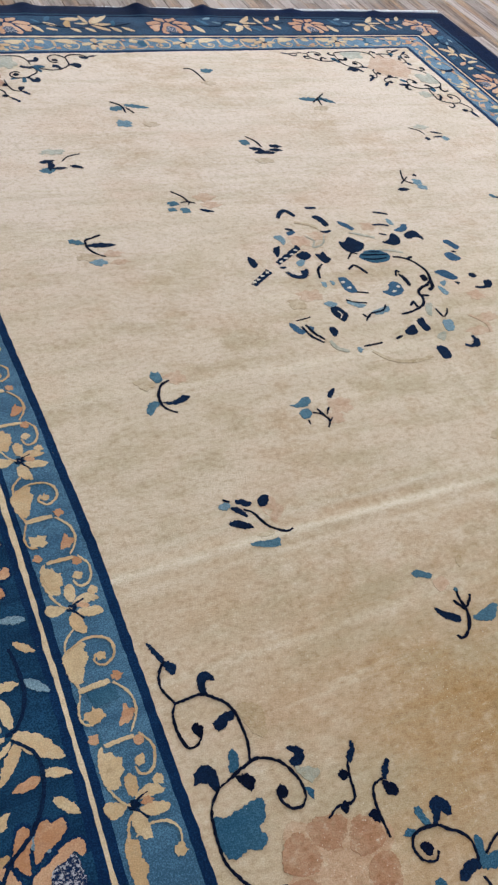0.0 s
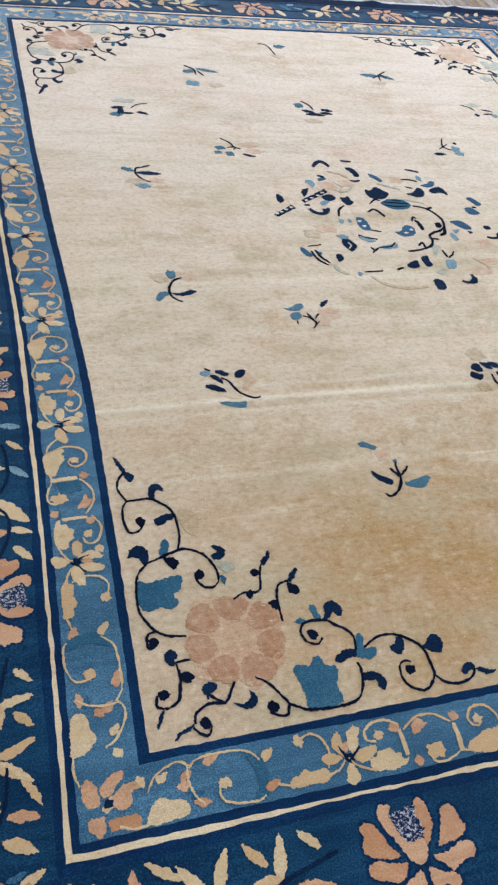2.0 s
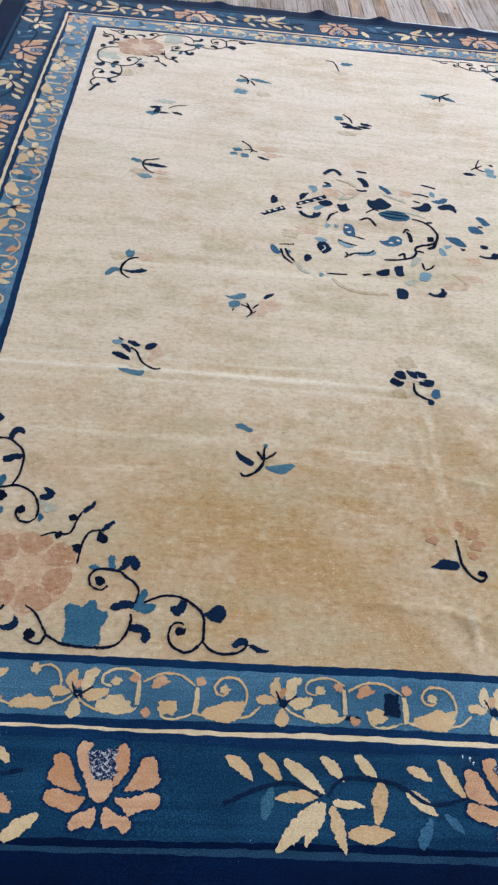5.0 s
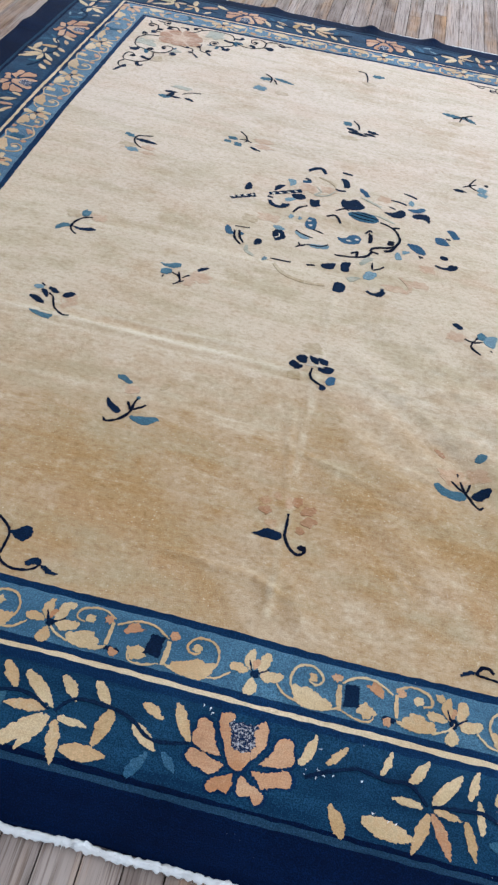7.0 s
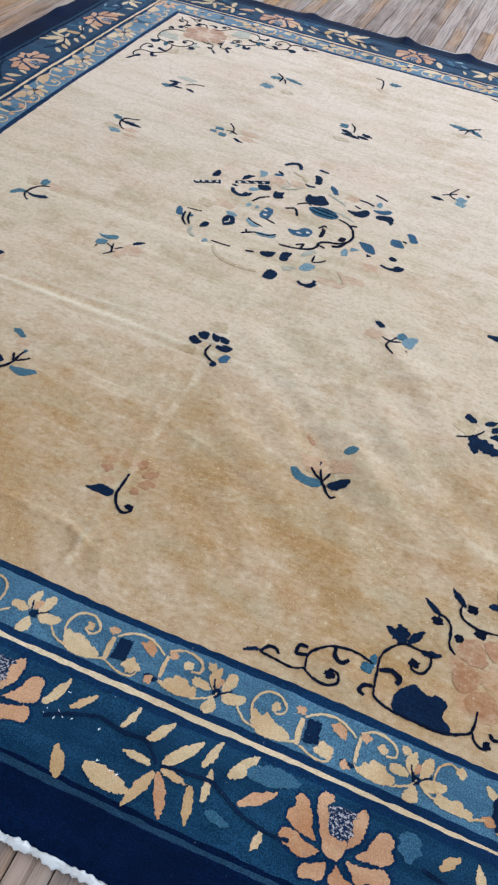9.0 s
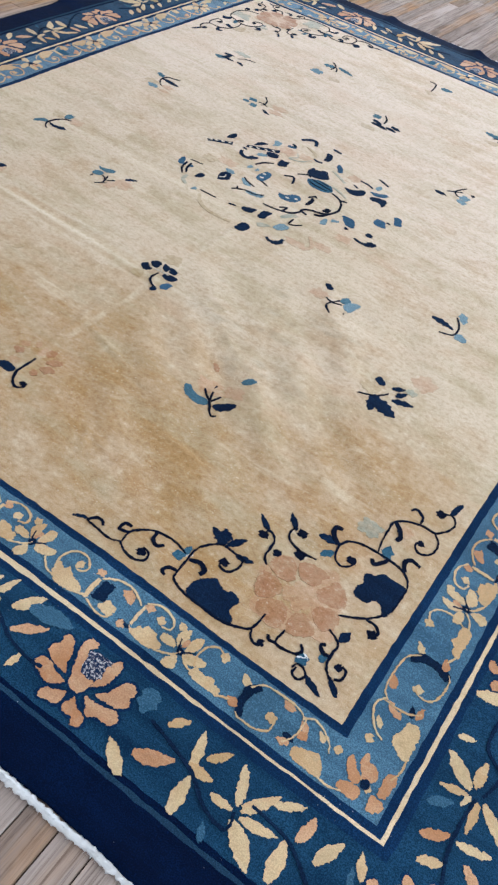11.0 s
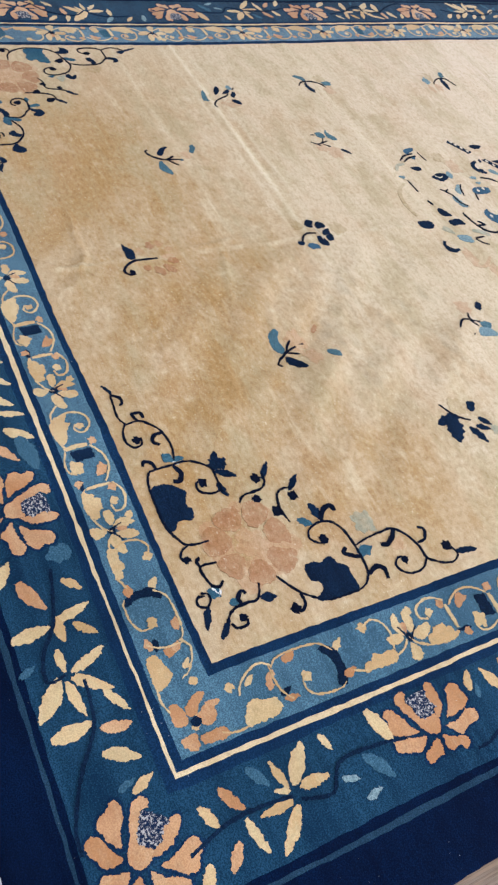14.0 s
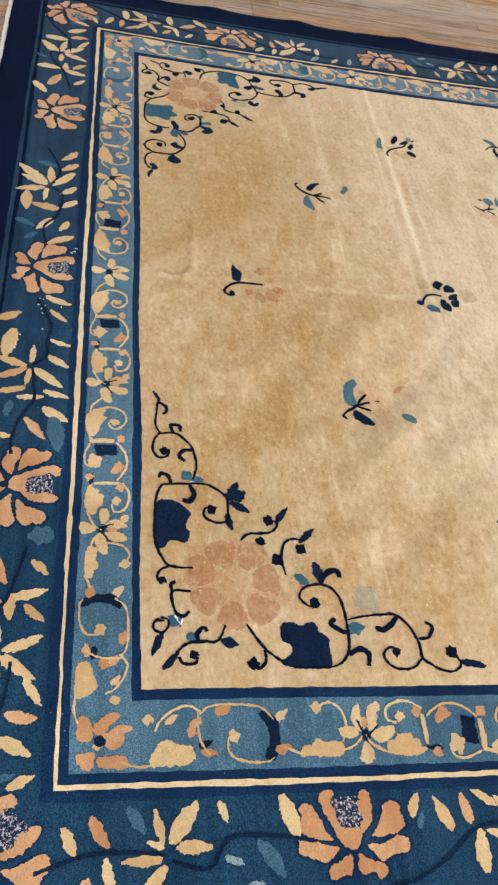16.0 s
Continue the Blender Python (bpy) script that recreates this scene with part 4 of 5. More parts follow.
CORNER_LEFT = [
    P("N", -1, -43, 598, -52, 587, -58, 573, -64, 559, -56, 555, -49, 570),
    P("N", -1, -57, 552, -68, 554, -77, 542, -71, 529, -62, 534),
    S("K", 9, -61, 555, -46, 538, -41, 512, -51, 488, -53, 482),
    S("K", 9, -53, 482, -78, 483, -99, 482, -119, 467, -134, 448, -138, 423, -138, 394, -131, 368, -128, 359),
    P("N", -1, -96, 482, -99, 506, -111, 518, -125, 512, -127, 497, -116, 502, -109, 494, -107, 480),
    S("K", 9, -53, 482, -43, 467, -40, 440, -46, 411, -64, 410, -73, 422),
] + [
    P("K", -1, -62, 439, -73, 441, -81, 432, -73, 420, -64, 425),
    P("N", -1, -97, 431, -113, 441, -134, 443, -135, 430, -122, 427, -113, 419, -101, 417),
    P("T", -1, -92, 352, -99, 377, -110, 387, -113, 370, -106, 355),
    P("N", -1, -32, 355, -46, 375, -60, 378, -72, 363, -71, 341, -62, 334, -55, 349, -43, 355),
    S("K", 9, -67, 338, -87, 344, -113, 354, -139, 359, -164, 349, -178, 333, -188, 307, -187, 283, -177, 271),
    S("K", 9, -177, 271, -162, 272, -149, 286, -148, 304),
] + [
    P("K", -1, -148, 304, -158, 312, -165, 303, -159, 291, -150, 292),
    P("N", -1, -185, 339, -198, 345, -189, 358, -207, 356, -215, 342, -204, 327, -192, 325),
    P("T", -1, -190, 295, -202, 285, -195, 274),
    P("K", -1, -97, 343, -117, 344, -123, 329, -114, 319, -104, 325),
    S("K", 9, -67, 338, -48, 319, -39, 290, -36, 244, -48, 215, -61, 198, -80, 188, -106, 184),
    O("Z", 0, -41, 299, -65, 297, -120, 304, -116, 277, -101, 267, -107, 249, -92, 239, -73, 246, -53, 240, -38, 253),
] + [
    S("K", 9, -60, 200, -43, 197, -39, 184, -40, 170, -51, 172),
    P("K", -1, -42, 185, -52, 190, -58, 181, -51, 171, -43, 172),
    P("N", -1, -62, 147, -69, 163, -80, 161, -85, 151, -77, 143, -75, 133, -66, 136),
    S("K", 9, -79, 135, -81, 112, -77, 93, -72, 74, -56, 64, -46, 63),
    S("K", 8, -77, 138, -103, 140),
    P("K", -1, -78, 114, -90, 121, -103, 112, -98, 100, -85, 102),
] + [
    S("K", 9, -46, 63, -35, 70, -38, 87),
    P("K", -1, -40, 91, -50, 94, -59, 87, -53, 78, -43, 79),
    P("N", -1, -46, 64, -40, 49, -34, 36, -29, 34, -35, 52),
    P("N", -1, -52, 9, -63, 23, -76, 28, -88, 30, -80, 21, -67, 18),
    S("K", 9, -88, 30, -92, 45, -104, 53, -118, 59, -144, 56, -155, 69, -167, 88),
    S("K", 9, -85, 25, -93, 13, -106, 9, -113, 22),
] + [
    P("K", -1, -96, 33, -106, 39, -114, 31, -110, 20, -99, 22),
    P("N", -1, -111, 89, -125, 94, -138, 88, -133, 79, -123, 76, -118, 64, -113, 74),
    S("K", 9, -121, 73, -140, 56),
    P("N", -1, -158, 53, -173, 48, -185, 56, -189, 68, -199, 55, -190, 41, -172, 39),
    S("K", 9, -203, 89, -220, 77, -236, 55, -247, 36, -260, 27, -275, 19, -313, 15, -351, 16, -370, 25, -382, 44, -388, 68, -387, 84),
    S("K", 9, -247, 36, -240, 18, -226, 18, -212, 27),
] + [
    P("K", -1, -209, 39, -220, 44, -230, 36, -225, 26, -212, 27),
    O("Z", 0, -271, 92, -284, 98, -303, 93, -310, 108, -324, 104, -329, 90, -347, 85, -347, 68, -337, 54, -340, 29, -333, 17, -281, 19, -278, 55),
    P("N", -1, -386, 60, -405, 64, -422, 54, -424, 39, -417, 27, -409, 36, -408, 48, -387, 51),
    P("N", -1, -351, 98, -364, 108, -385, 111, -393, 105, -389, 94, -372, 96, -360, 87, -352, 91),
    S("K", 9, -392, 105, -397, 131, -387, 149, -369, 162, -361, 170, -336, 175, -316, 172, -306, 157, -310, 138, -328, 129, -340, 139),
    P("K", -1, -316, 156, -328, 158, -335, 148, -327, 138, -318, 144),
] + [
    P("T", -1, -299, 177, -312, 184, -326, 175, -315, 170),
    P("T", -1, -334, 202, -346, 204, -348, 186, -351, 172, -340, 178),
    P("N", -1, -353, 172, -362, 190, -365, 204, -383, 207, -394, 195, -391, 179, -382, 175, -376, 187, -368, 176),
    P("T", -1, -392, 94, -396, 120, -408, 139, -414, 129, -409, 108, -429, 106, -428, 93, -410, 87),
    S("K", 9, -409, 108, -427, 119, -449, 126, -474, 123, -492, 113, -509, 98, -517, 81, -517, 60, -516, 39, -500, 20, -485, 14, -465, 24, -456, 42, -459, 63, -471, 72, -483, 68),
    P("K", -1, -468, 60, -481, 62, -487, 54, -477, 46, -468, 49),
] + [
    P("N", -1, -454, 104, -468, 107, -475, 120, -486, 111, -477, 92, -463, 86),
    P("N", -1, -512, 92, -524, 96, -533, 108, -546, 112, -557, 101, -553, 84, -540, 75, -527, 82),
    S("K", 9, -516, 36, -529, 22, -547, 15, -573, 17, -589, 28, -594, 35),
    P("N", -1, -565, 33, -577, 46, -591, 48, -597, 37, -585, 33, -575, 27),
    P("N", -1, -594, 35, -609, 34, -632, 23, -611, 22),
    P("N", -1, -275, 312, -287, 324, -293, 334, -297, 323, -284, 308, -276, 300),
] + [
    S("K", 8, -273, 304, -265, 282, -260, 258, -249, 248, -226, 250, -204, 240),
    P("K", -1, -248, 293, -262, 297, -266, 285, -253, 281),
    P("K", -1, -229, 249, -239, 254, -242, 242, -232, 237),
    P("N", -1, -315, 266, -331, 286, -339, 284, -328, 267, -318, 259),
    S("K", 8, -317, 263, -293, 256, -284, 233, -280, 204, -280, 182),
    P("K", -1, -312, 260, -328, 246, -329, 234, -315, 233, -309, 242),
] + [
    P("K", -1, -262, 217, -273, 228, -283, 219, -275, 205, -266, 209),
    P("O", -1, -145, 447, -181, 431, -167, 385, -147, 406),
    P("G", -1, -189, 325, -227, 310, -205, 297),
]
ROSETTE = [B("P", 172, 166, -189, 164)] + [
    P("R", 58 + 6 * (i % 3), -189 + 36 * math.cos(a), 164 + 36 * math.sin(a), -189 + (90 + 8 * (i % 2)) * math.cos(a), 164 + (86 + 8 * (i % 2)) * math.sin(a))
    for i, a in enumerate(-0.12 + k * 2 * math.pi / 7 for k in range(7))] + [B("P", 64, 58, -189, 164)]
for sx, sy, lotus, green, rose in ((1, 0, "N", "G", "R"), (-1, 0, "T", "G", "R"), (1, 1, "G", "G", "P"), (-1, 1, "G", "G", "R")):
    def corner_turn(p, sx=sx, sy=sy):
        x = sx * (1 + p.x)
        return Vector((x, far_edge(x) - p.y * 0.97)) if sy else Vector((x, p.y))
    motif("corner_rosette", ROSETTE, corner_turn, {"R": rose}, "faded russet rosette of seven round petals")
    motif("corner_scroll", CORNER_RIGHT if sx > 0 else CORNER_LEFT, corner_turn, {"Z": lotus, "G": green}, "navy corner scroll with lotus leaves")

# ---- white worn spots on the corner scroll ----
motif("worn_spot", [B("W", 6, 4, -408, 97), B("W", 3, 3, -399, 104), L("W", 3, -128, 56, -112, 64), L("W", 2.5, -122, 70, -106, 62)], lambda p: p + Vector((1, 0)), label="small white worn spot in the pile")

rnd = random.Random(11)
for x, y, spread, flecks in ((0.155, -0.215, 0.022, 9), (0.262, -0.262, 0.016, 6), (0.0, -0.165, 0.010, 4), (-0.045, -0.155, 0.012, 4)):
    spots = []
    for i in range(flecks):
        a, b = 1000 * rnd.gauss(0, spread), 1000 * rnd.gauss(0, spread * 0.6)
        spots.append(L("W", rnd.uniform(1.3, 2.0), a, b, a + rnd.uniform(-5, 5), b + rnd.uniform(2, 4)))
    motif("worn_spot", spots, lambda p, q=Vector((x, y)): p + q, label="white worn flecks in the blue pile")

# ---- main border: blossoms and leafy vines ----
BLOSSOM = [
    P("F", -1, -35, 11, -56, 11, -75, 17, -86, 26, -86, 40, -80, 47, -83, 60, -77, 68, -63, 65, -51, 43, -46, 26),
    P("F", -1, -27, -3, -46, -23, -62, -19, -79, -14, -89, -6, -86, 9, -69, 11, -48, 2),
    P("F", -1, -12, -14, -9, -30, -15, -46, -27, -44, -40, -51, -48, -44, -43, -30, -27, -22),
    P("F", -1, 3, -12, 18, -23, 32, -27, 43, -36, 40, -48, 30, -53, 22, -42, 4, -44, -3, -33, 0, -24),
] + [
    P("F", -1, 16, 0, 39, 1, 64, 11, 80, 8, 83, -6, 76, -15, 59, -15, 38, -26, 29, -16),
    P("F", -1, 27, 12, 41, 33, 48, 52, 53, 64, 66, 68, 77, 60, 76, 46, 82, 32, 70, 18, 44, 13),
    P("F", -1, -5, -7, -22, 2, -32, 28, -44, 52, -50, 75, -43, 88, -29, 89, -25, 80, -34, 70, -24, 52, -16, 36, -6, 27, 9, 29, 10, 15, 5, 0),
    P("F", -1, 11, 17, 10, 34, 10, 50, 9, 64, 13, 78, 22, 89, 31, 80, 32, 63, 31, 45, 23, 29),
]
# leafy vines, each from its star-shaped blossom
VINE_A = [
    L("C", 1, -153, 61, -112, 23),
    L("C", 1, -100, 66, -67, 23),
    L("C", 0, -61, 56, 0, 6),
    L("C", 1, -1, 65, 32, 27),
    L("C", 1, 54, 69, 85, 30),
    L("C", 1, 136, 52, 175, 32),
    L("C", 1, 130, 16, 175, -20),
    L("O2", 1, 92, 29, 78, -37),
    L("C", 0, 191, 66, 225, 4),
    L("C", 0, -8, 4, -79, -3),
    L("C", 0, -9, -8, -79, -80),
    L("C", 0, -2, -7, -36, -72),
    L("C", 0, 11, -6, 60, -10),
    L("C", 0, 10, -11, 26, -80),
    L("C", 1, 31, -52, 104, -48),
    L("T", 1, -95, -34, -82, 15),
    L("S", 1, 141, -70, 164, -26),
    L("S", 1, 187, -18, 213, -46),
    S("N", 7, -157, -14, -98, 13, -51, 21, -5, 2),
    S("N", 7, 4, 3, 34, 31, 113, 25, 165, -4, 224, 6),
]
VINE_B = [
    L("C", 0, 5, 8, 53, 67),
    L("C", 0, 7, 0, 52, -6),
    L("F", 0, 5, -5, 35, -68),
    L("C", 0, -1, -8, -25, -73),
    L("C", 0, -10, 0, -60, 3),
    L("O2", 0, 59, -4, 74, -60),
    L("C", 0, 64, 31, 80, 81),
    L("C", 0, 84, -20, 79, 32),
    L("C", 1, 107, 32, 140, 81),
    L("F", 0, 135, 0, 186, 40),
    L("C", 0, -34, 30, -2, 77),
    L("C", 1, -104, -40, -21, -52),
    L("C", 0, -78, 35, -63, 78),
    L("C", 0, -167, 29, -136, 65),
    L("C", 0, -211, 17, -189, 74),
    L("O2", 1, -132, -76, -157, -29),
    L("C", 1, 177, -53, 184, -19),
    L("S", 1, 130, 52, 215, 67),
    L("T", 1, 95, -29, 137, -37),
    S("N", 7, -118, 36, -72, 29, -33, 31, -3, 4),
    S("N", 7, 2, 5, 48, 11, 92, 13, 138, -9, 190, -20, 225, -17),
    S("N", 7, -200, 1, -159, 21, -118, 36),
]
VINE_C = [
    L("C", 1, -174, -72, -224, -34),
    L("F", 1, -182, -32, -120, -1),
    L("C", 1, -166, 38, -138, 67),
    L("C", 0, -95, 6, -111, 69),
    L("C", 1, -102, 10, -54, 10),
    L("O2", 1, -82, 33, -53, 66),
    L("C", 1, -80, -69, -87, -4),
    L("C", 1, -46, -6, -5, -4),
    L("C", 0, -3, 5, -29, 67),
    L("C", 0, 3, 8, 45, 60),
    L("C", 1, 2, -16, 60, -65),
    L("C", 0, 9, -8, 73, 5),
    L("C", 0, 6, 1, 36, 36),
    L("C", 0, 41, 42, 86, 71),
    L("C", 1, 90, -57, 84, 12),
    L("F", 1, 98, 17, 106, 67),
    L("C", 1, 134, 8, 160, 61),
    L("C", 1, 206, 30, 188, 69),
    L("S", 1, 195, 12, 186, 41),
    L("S", 1, -19, -75, -32, -45),
    S("N", 7, -190, 28, -96, 4, -44, -28, 1, -35, -1, -5),
    S("N", 7, 15, 20, 88, 11, 156, -32, 218, -60, 258, -64),
]
VINE_D = [
    L("C", 1, -141, 39, -124, -5),
    L("F", 1, -105, 52, -80, 6),
    L("C", 1, -153, -44, -176, -88),
    L("F", 1, -105, -34, -131, -71),
    L("C", 0, -85, -6, -71, -69),
    L("C", 1, 1, 9, 38, 69),
    L("C", 0, -9, 8, -21, 60),
    L("C", 1, -7, 3, -31, 13),
    L("C", 1, 8, 3, 56, 0),
    L("C", 0, -11, -12, -64, -13),
    L("C", 0, -6, -21, -54, -82),
    L("C", 1, 68, 68, 80, 35),
    L("L", 1, 72, -12, 98, -25),
    L("S", 1, 120, 6, 151, -48),
    L("L", 1, 95, -60, 124, -51),
    L("C", 1, 157, 74, 177, 5),
    L("S", 1, -57, 64, -33, 25),
    S("N", 7, -175, -23, -113, -2, -65, 1, -8, -5),
    S("N", 7, 1, -15, 50, -27, 82, 13, 151, 12, 201, 2),
]
INNER_UNIT = [
    S("C", 6, 75, -24, 62, 3, 65, 26, 79, 40, 101, 40, 115, 26, 114, 14, 103, 8, 93, 14),
    B("C", 16, 16, 99, 20),
    O("C", 0, 68, -18, 65, -3, 70, 2, 82, -3, 88, 2, 101, -2, 113, -9, 122, -11, 135, -18, 134, -29, 112, -36, 84, -35),
    S("C", 5, 39, -7, 58, -24, 78, -29),
    S("C", 6, 130, -29, 149, -21, 146, -4),
    S("C", 13, 149, -27, 146, -1, 146, 20),
    B("F", 18, 16, 140, 32),
] + [
    Q("N", 0, 155, 24, 177, 26, 183, -13, 155, -17),
    S("C", 6, 149, 24, 174, 41, 201, 44, 220, 37, 237, 26),
    O("F", 0, 190, 30, 198, 32, 203, 41, 219, 31, 222, 14, 208, 19),
    B("C", 32, 26, 194, -16),
    S("C", 5, 154, -26, 181, -35, 201, -33, 208, -20),
    S("C", 10, 245, -15, 244, 8, 244, 29),
    B("F", 18, 16, 252, 33),
] + [
    S("C", 6, 242, 36, 263, 48, 286, 47, 303, 37, 304, 22, 289, 17),
    B("C", 18, 16, 282, 26),
    B("C", 16, 16, 319, 41),
    L("N", 11, 220, -21, 247, -20),
    B("F", 16, 16, 230, -26),
    O("C", 0, 244, -18, 255, -19, 257, -8, 266, -6, 269, 2, 282, 1, 292, 0, 298, -7, 310, -9, 310, -24, 285, -31, 255, -28),
    S("C", 5, 306, -27, 333, -14, 344, 1),
]
CORNER_UNIT = [
    S("C", 5, 30, -42, 51, -49, 74, -48),
    O("C", 0, 71, -40, 78, -24, 93, -11, 110, -18, 133, -24, 132, -45, 101, -49, 74, -50),
    S("C", 5, 78, 1, 88, 19, 108, 33, 129, 39, 147, 29),
    B("C", 8, 8, 68, 19),
    L("C", 13, 94, 12, 111, 26),
    L("F", 14, 130, 8, 147, 21),
    B("F", 9, 8, 132, -1),
    S("C", 5, 143, 30, 141, 6, 147, -20, 158, -35),
    L("N", 12, 141, -22, 163, -16),
    L("F", 14, 144, -30, 169, -34),
    S("C", 5, 145, 25, 162, 38, 202, 40, 238, 35, 256, 16),
    L("F", 18, 168, 28, 194, 38),
    L("C", 16, 258, 12, 280, 31),
    O("N", 0, 235, 27, 251, 27, 264, 8, 263, -23, 252, -45, 238, -41, 248, -18, 245, 7),
    B("C", 10, 9, 195, -9),
    S("C", 5, 193, -4, 186, -14, 187, -34, 209, -46, 240, -48, 253, -42),
    L("F", 16, 255, -33, 280, -25),
    S("C", 5, 274, -29, 299, -39),
    O("C", 0, 293, -39, 300, -24, 311, -26, 321, -15, 335, -22, 357, -20, 359, -40, 312, -42),
    B("C", 9, 9, 326, 33),
    S("C", 5, 326, 33, 347, 41, 365, 28, 370, 1, 361, -22),
    S("C", 5, 359, -33, 379, -27, 392, -14),
]
INNER_FLOWER = [
    P("C", -1, -7, 4, -17, 12, -22, 24, -17, 38, -7, 46, -4, 36, -4, 20),
    P("C", -1, 6, 6, 5, 22, 7, 38, 17, 46, 23, 42, 24, 26, 18, 12),
    P("F", -1, -2, 8, -6, 20, 2, 28, 6, 20),
    P("C", -1, -12, 0, -32, -4, -43, 0, -45, 10, -31, 14, -17, 10),
] + [
    P("C", -1, 8, 0, 16, 8, 34, 12, 49, 12, 47, 0, 34, -8, 18, -10),
    P("C", -1, -3, -8, 7, -20, 8, -32, -5, -40, -16, -34, -11, -20),
    S("N", 5, -12, 22, -7, 8, -2, -4),
    S("N", 5, 23, 14, 9, 4, -1, -4),
]
TULIP = [
    P("F", -1, -10, -7, -19, -19, -32, -16, -43, -4, -47, 6, -39, 12, -25, 7),
    P("F", -1, -12, 2, -23, 9, -23, 25, -17, 42, -9, 47, -5, 39, -7, 24, -4, 12),
    P("F", -1, -1, -1, -1, 15, 1, 32, 13, 45, 21, 43, 17, 30, 24, 23, 23, 6),
    P("F", -1, 13, -18, 25, -4, 40, 11, 51, 7, 52, -3, 37, -16, 25, -26),
    P("F", -1, 5, -16, -1, -23, -10, -33, -4, -42, 16, -42, 18, -31),
    P("C", -1, -1, -13, -4, -1, -3, 11, 4, 16, 7, 4, 8, -8),
]
VINE_E = [
    L("C", 1, -12, 13, 44, 76),
    L("C", 1, 55, 39, 69, 79),
    L("F", 1, 62, 36, 69, -6),
    L("C", 1, 96, 44, 128, 74),
    L("L", 1, 132, -4, 163, 24),
    L("C", 1, -159, 49, -133, 76),
    L("L", 1, -91, 48, -63, 82),
    L("C", 1, -88, 40, -90, -2),
    L("C", 1, -23, 14, -72, 9),
    L("C", 0, -1, 21, 56, -19),
] + [
    L("C", 0, -3, 8, 19, -16),
    L("L", 1, -194, 77, -201, 35),
    L("C", 1, 93, -18, 120, -47),
    L("O2", 1, 148, -30, 157, -59),
    L("C", 0, -10, 1, -7, -38),
    L("C", 0, -21, 1, -54, -32),
    S("N", 7, -150, 40, -107, 46, -59, 43, -21, 22, -14, 4),
    S("N", 7, -5, 10, 30, 39, 80, 35, 127, 9, 157, -29, 179, -45),
]


def side_frame(side):
    """Start corner, way along and way inwards for each side: near, right, far, left."""
    return (((-1, 0), (1, 0), (0, 1)), ((1, 0), (0, 1), (-1, 0)), ((1, 1), (-1, 0), (0, -1)), ((-1, 1), (0, -1), (1, 0)))[side]


def edge_point(side, s, out):
    """The place s metres from the middle of a side, out metres from the field's edge."""
    if side == 0:
        return Vector((s, -out))
    if side == 2:
        return Vector((-s, far_edge(-s) + out))
    mid = far_edge(1 if side == 1 else -1) / 2
    if side == 1:
        return Vector((1 + out, mid + s))
    return Vector((-1 - out * 0.96 + bow(-1 - out, mid - s), mid - s))


def along(side, s, out, stretch=1.0, flip=1, squeeze=1.0):
    return lambda p: edge_point(side, s + flip * stretch * p.x, out - squeeze * p.y)


def blossom(turn):
    top = motif("border_blossom", BLOSSOM, turn, label="apricot blossom with a speckled navy heart")
    v, f = [], []
    for i, (kind, colour, size, *flat) in enumerate(BLOSSOM):
        ring = [Vector((flat[k] / 1000, flat[k + 1] / 1000)) for k in range(0, len(flat), 2)]
        mid = sum(ring, Vector((0, 0))) / len(ring)
        patch(v, f, [turn(p + (p - mid).normalized() * 0.0055) for p in curve(ring, True)], 5.0 + i, 0.00012 + 0.00005 * i)
    mesh_object("outline", v, f, GUARD, top, "navy outline round the petals")
    v, f = [], []
    heart = curve([Vector((x / 1000, y / 1000)) for x, y in ((-31, 72), (-9, 75), (14, 76), (10, 58), (16, 40), (8, 33), (2, 27), (-15, 28), (-24, 38), (-27, 55))], True)
    patch(v, f, [turn(p) for p in ragged(resampled(heart), 3.0, 0.0035)], 7.7)
    mesh_object("heart", [(x, y, z + 0.0006) for x, y, z in v], f, HEART, top, "speckled navy and cream heart")


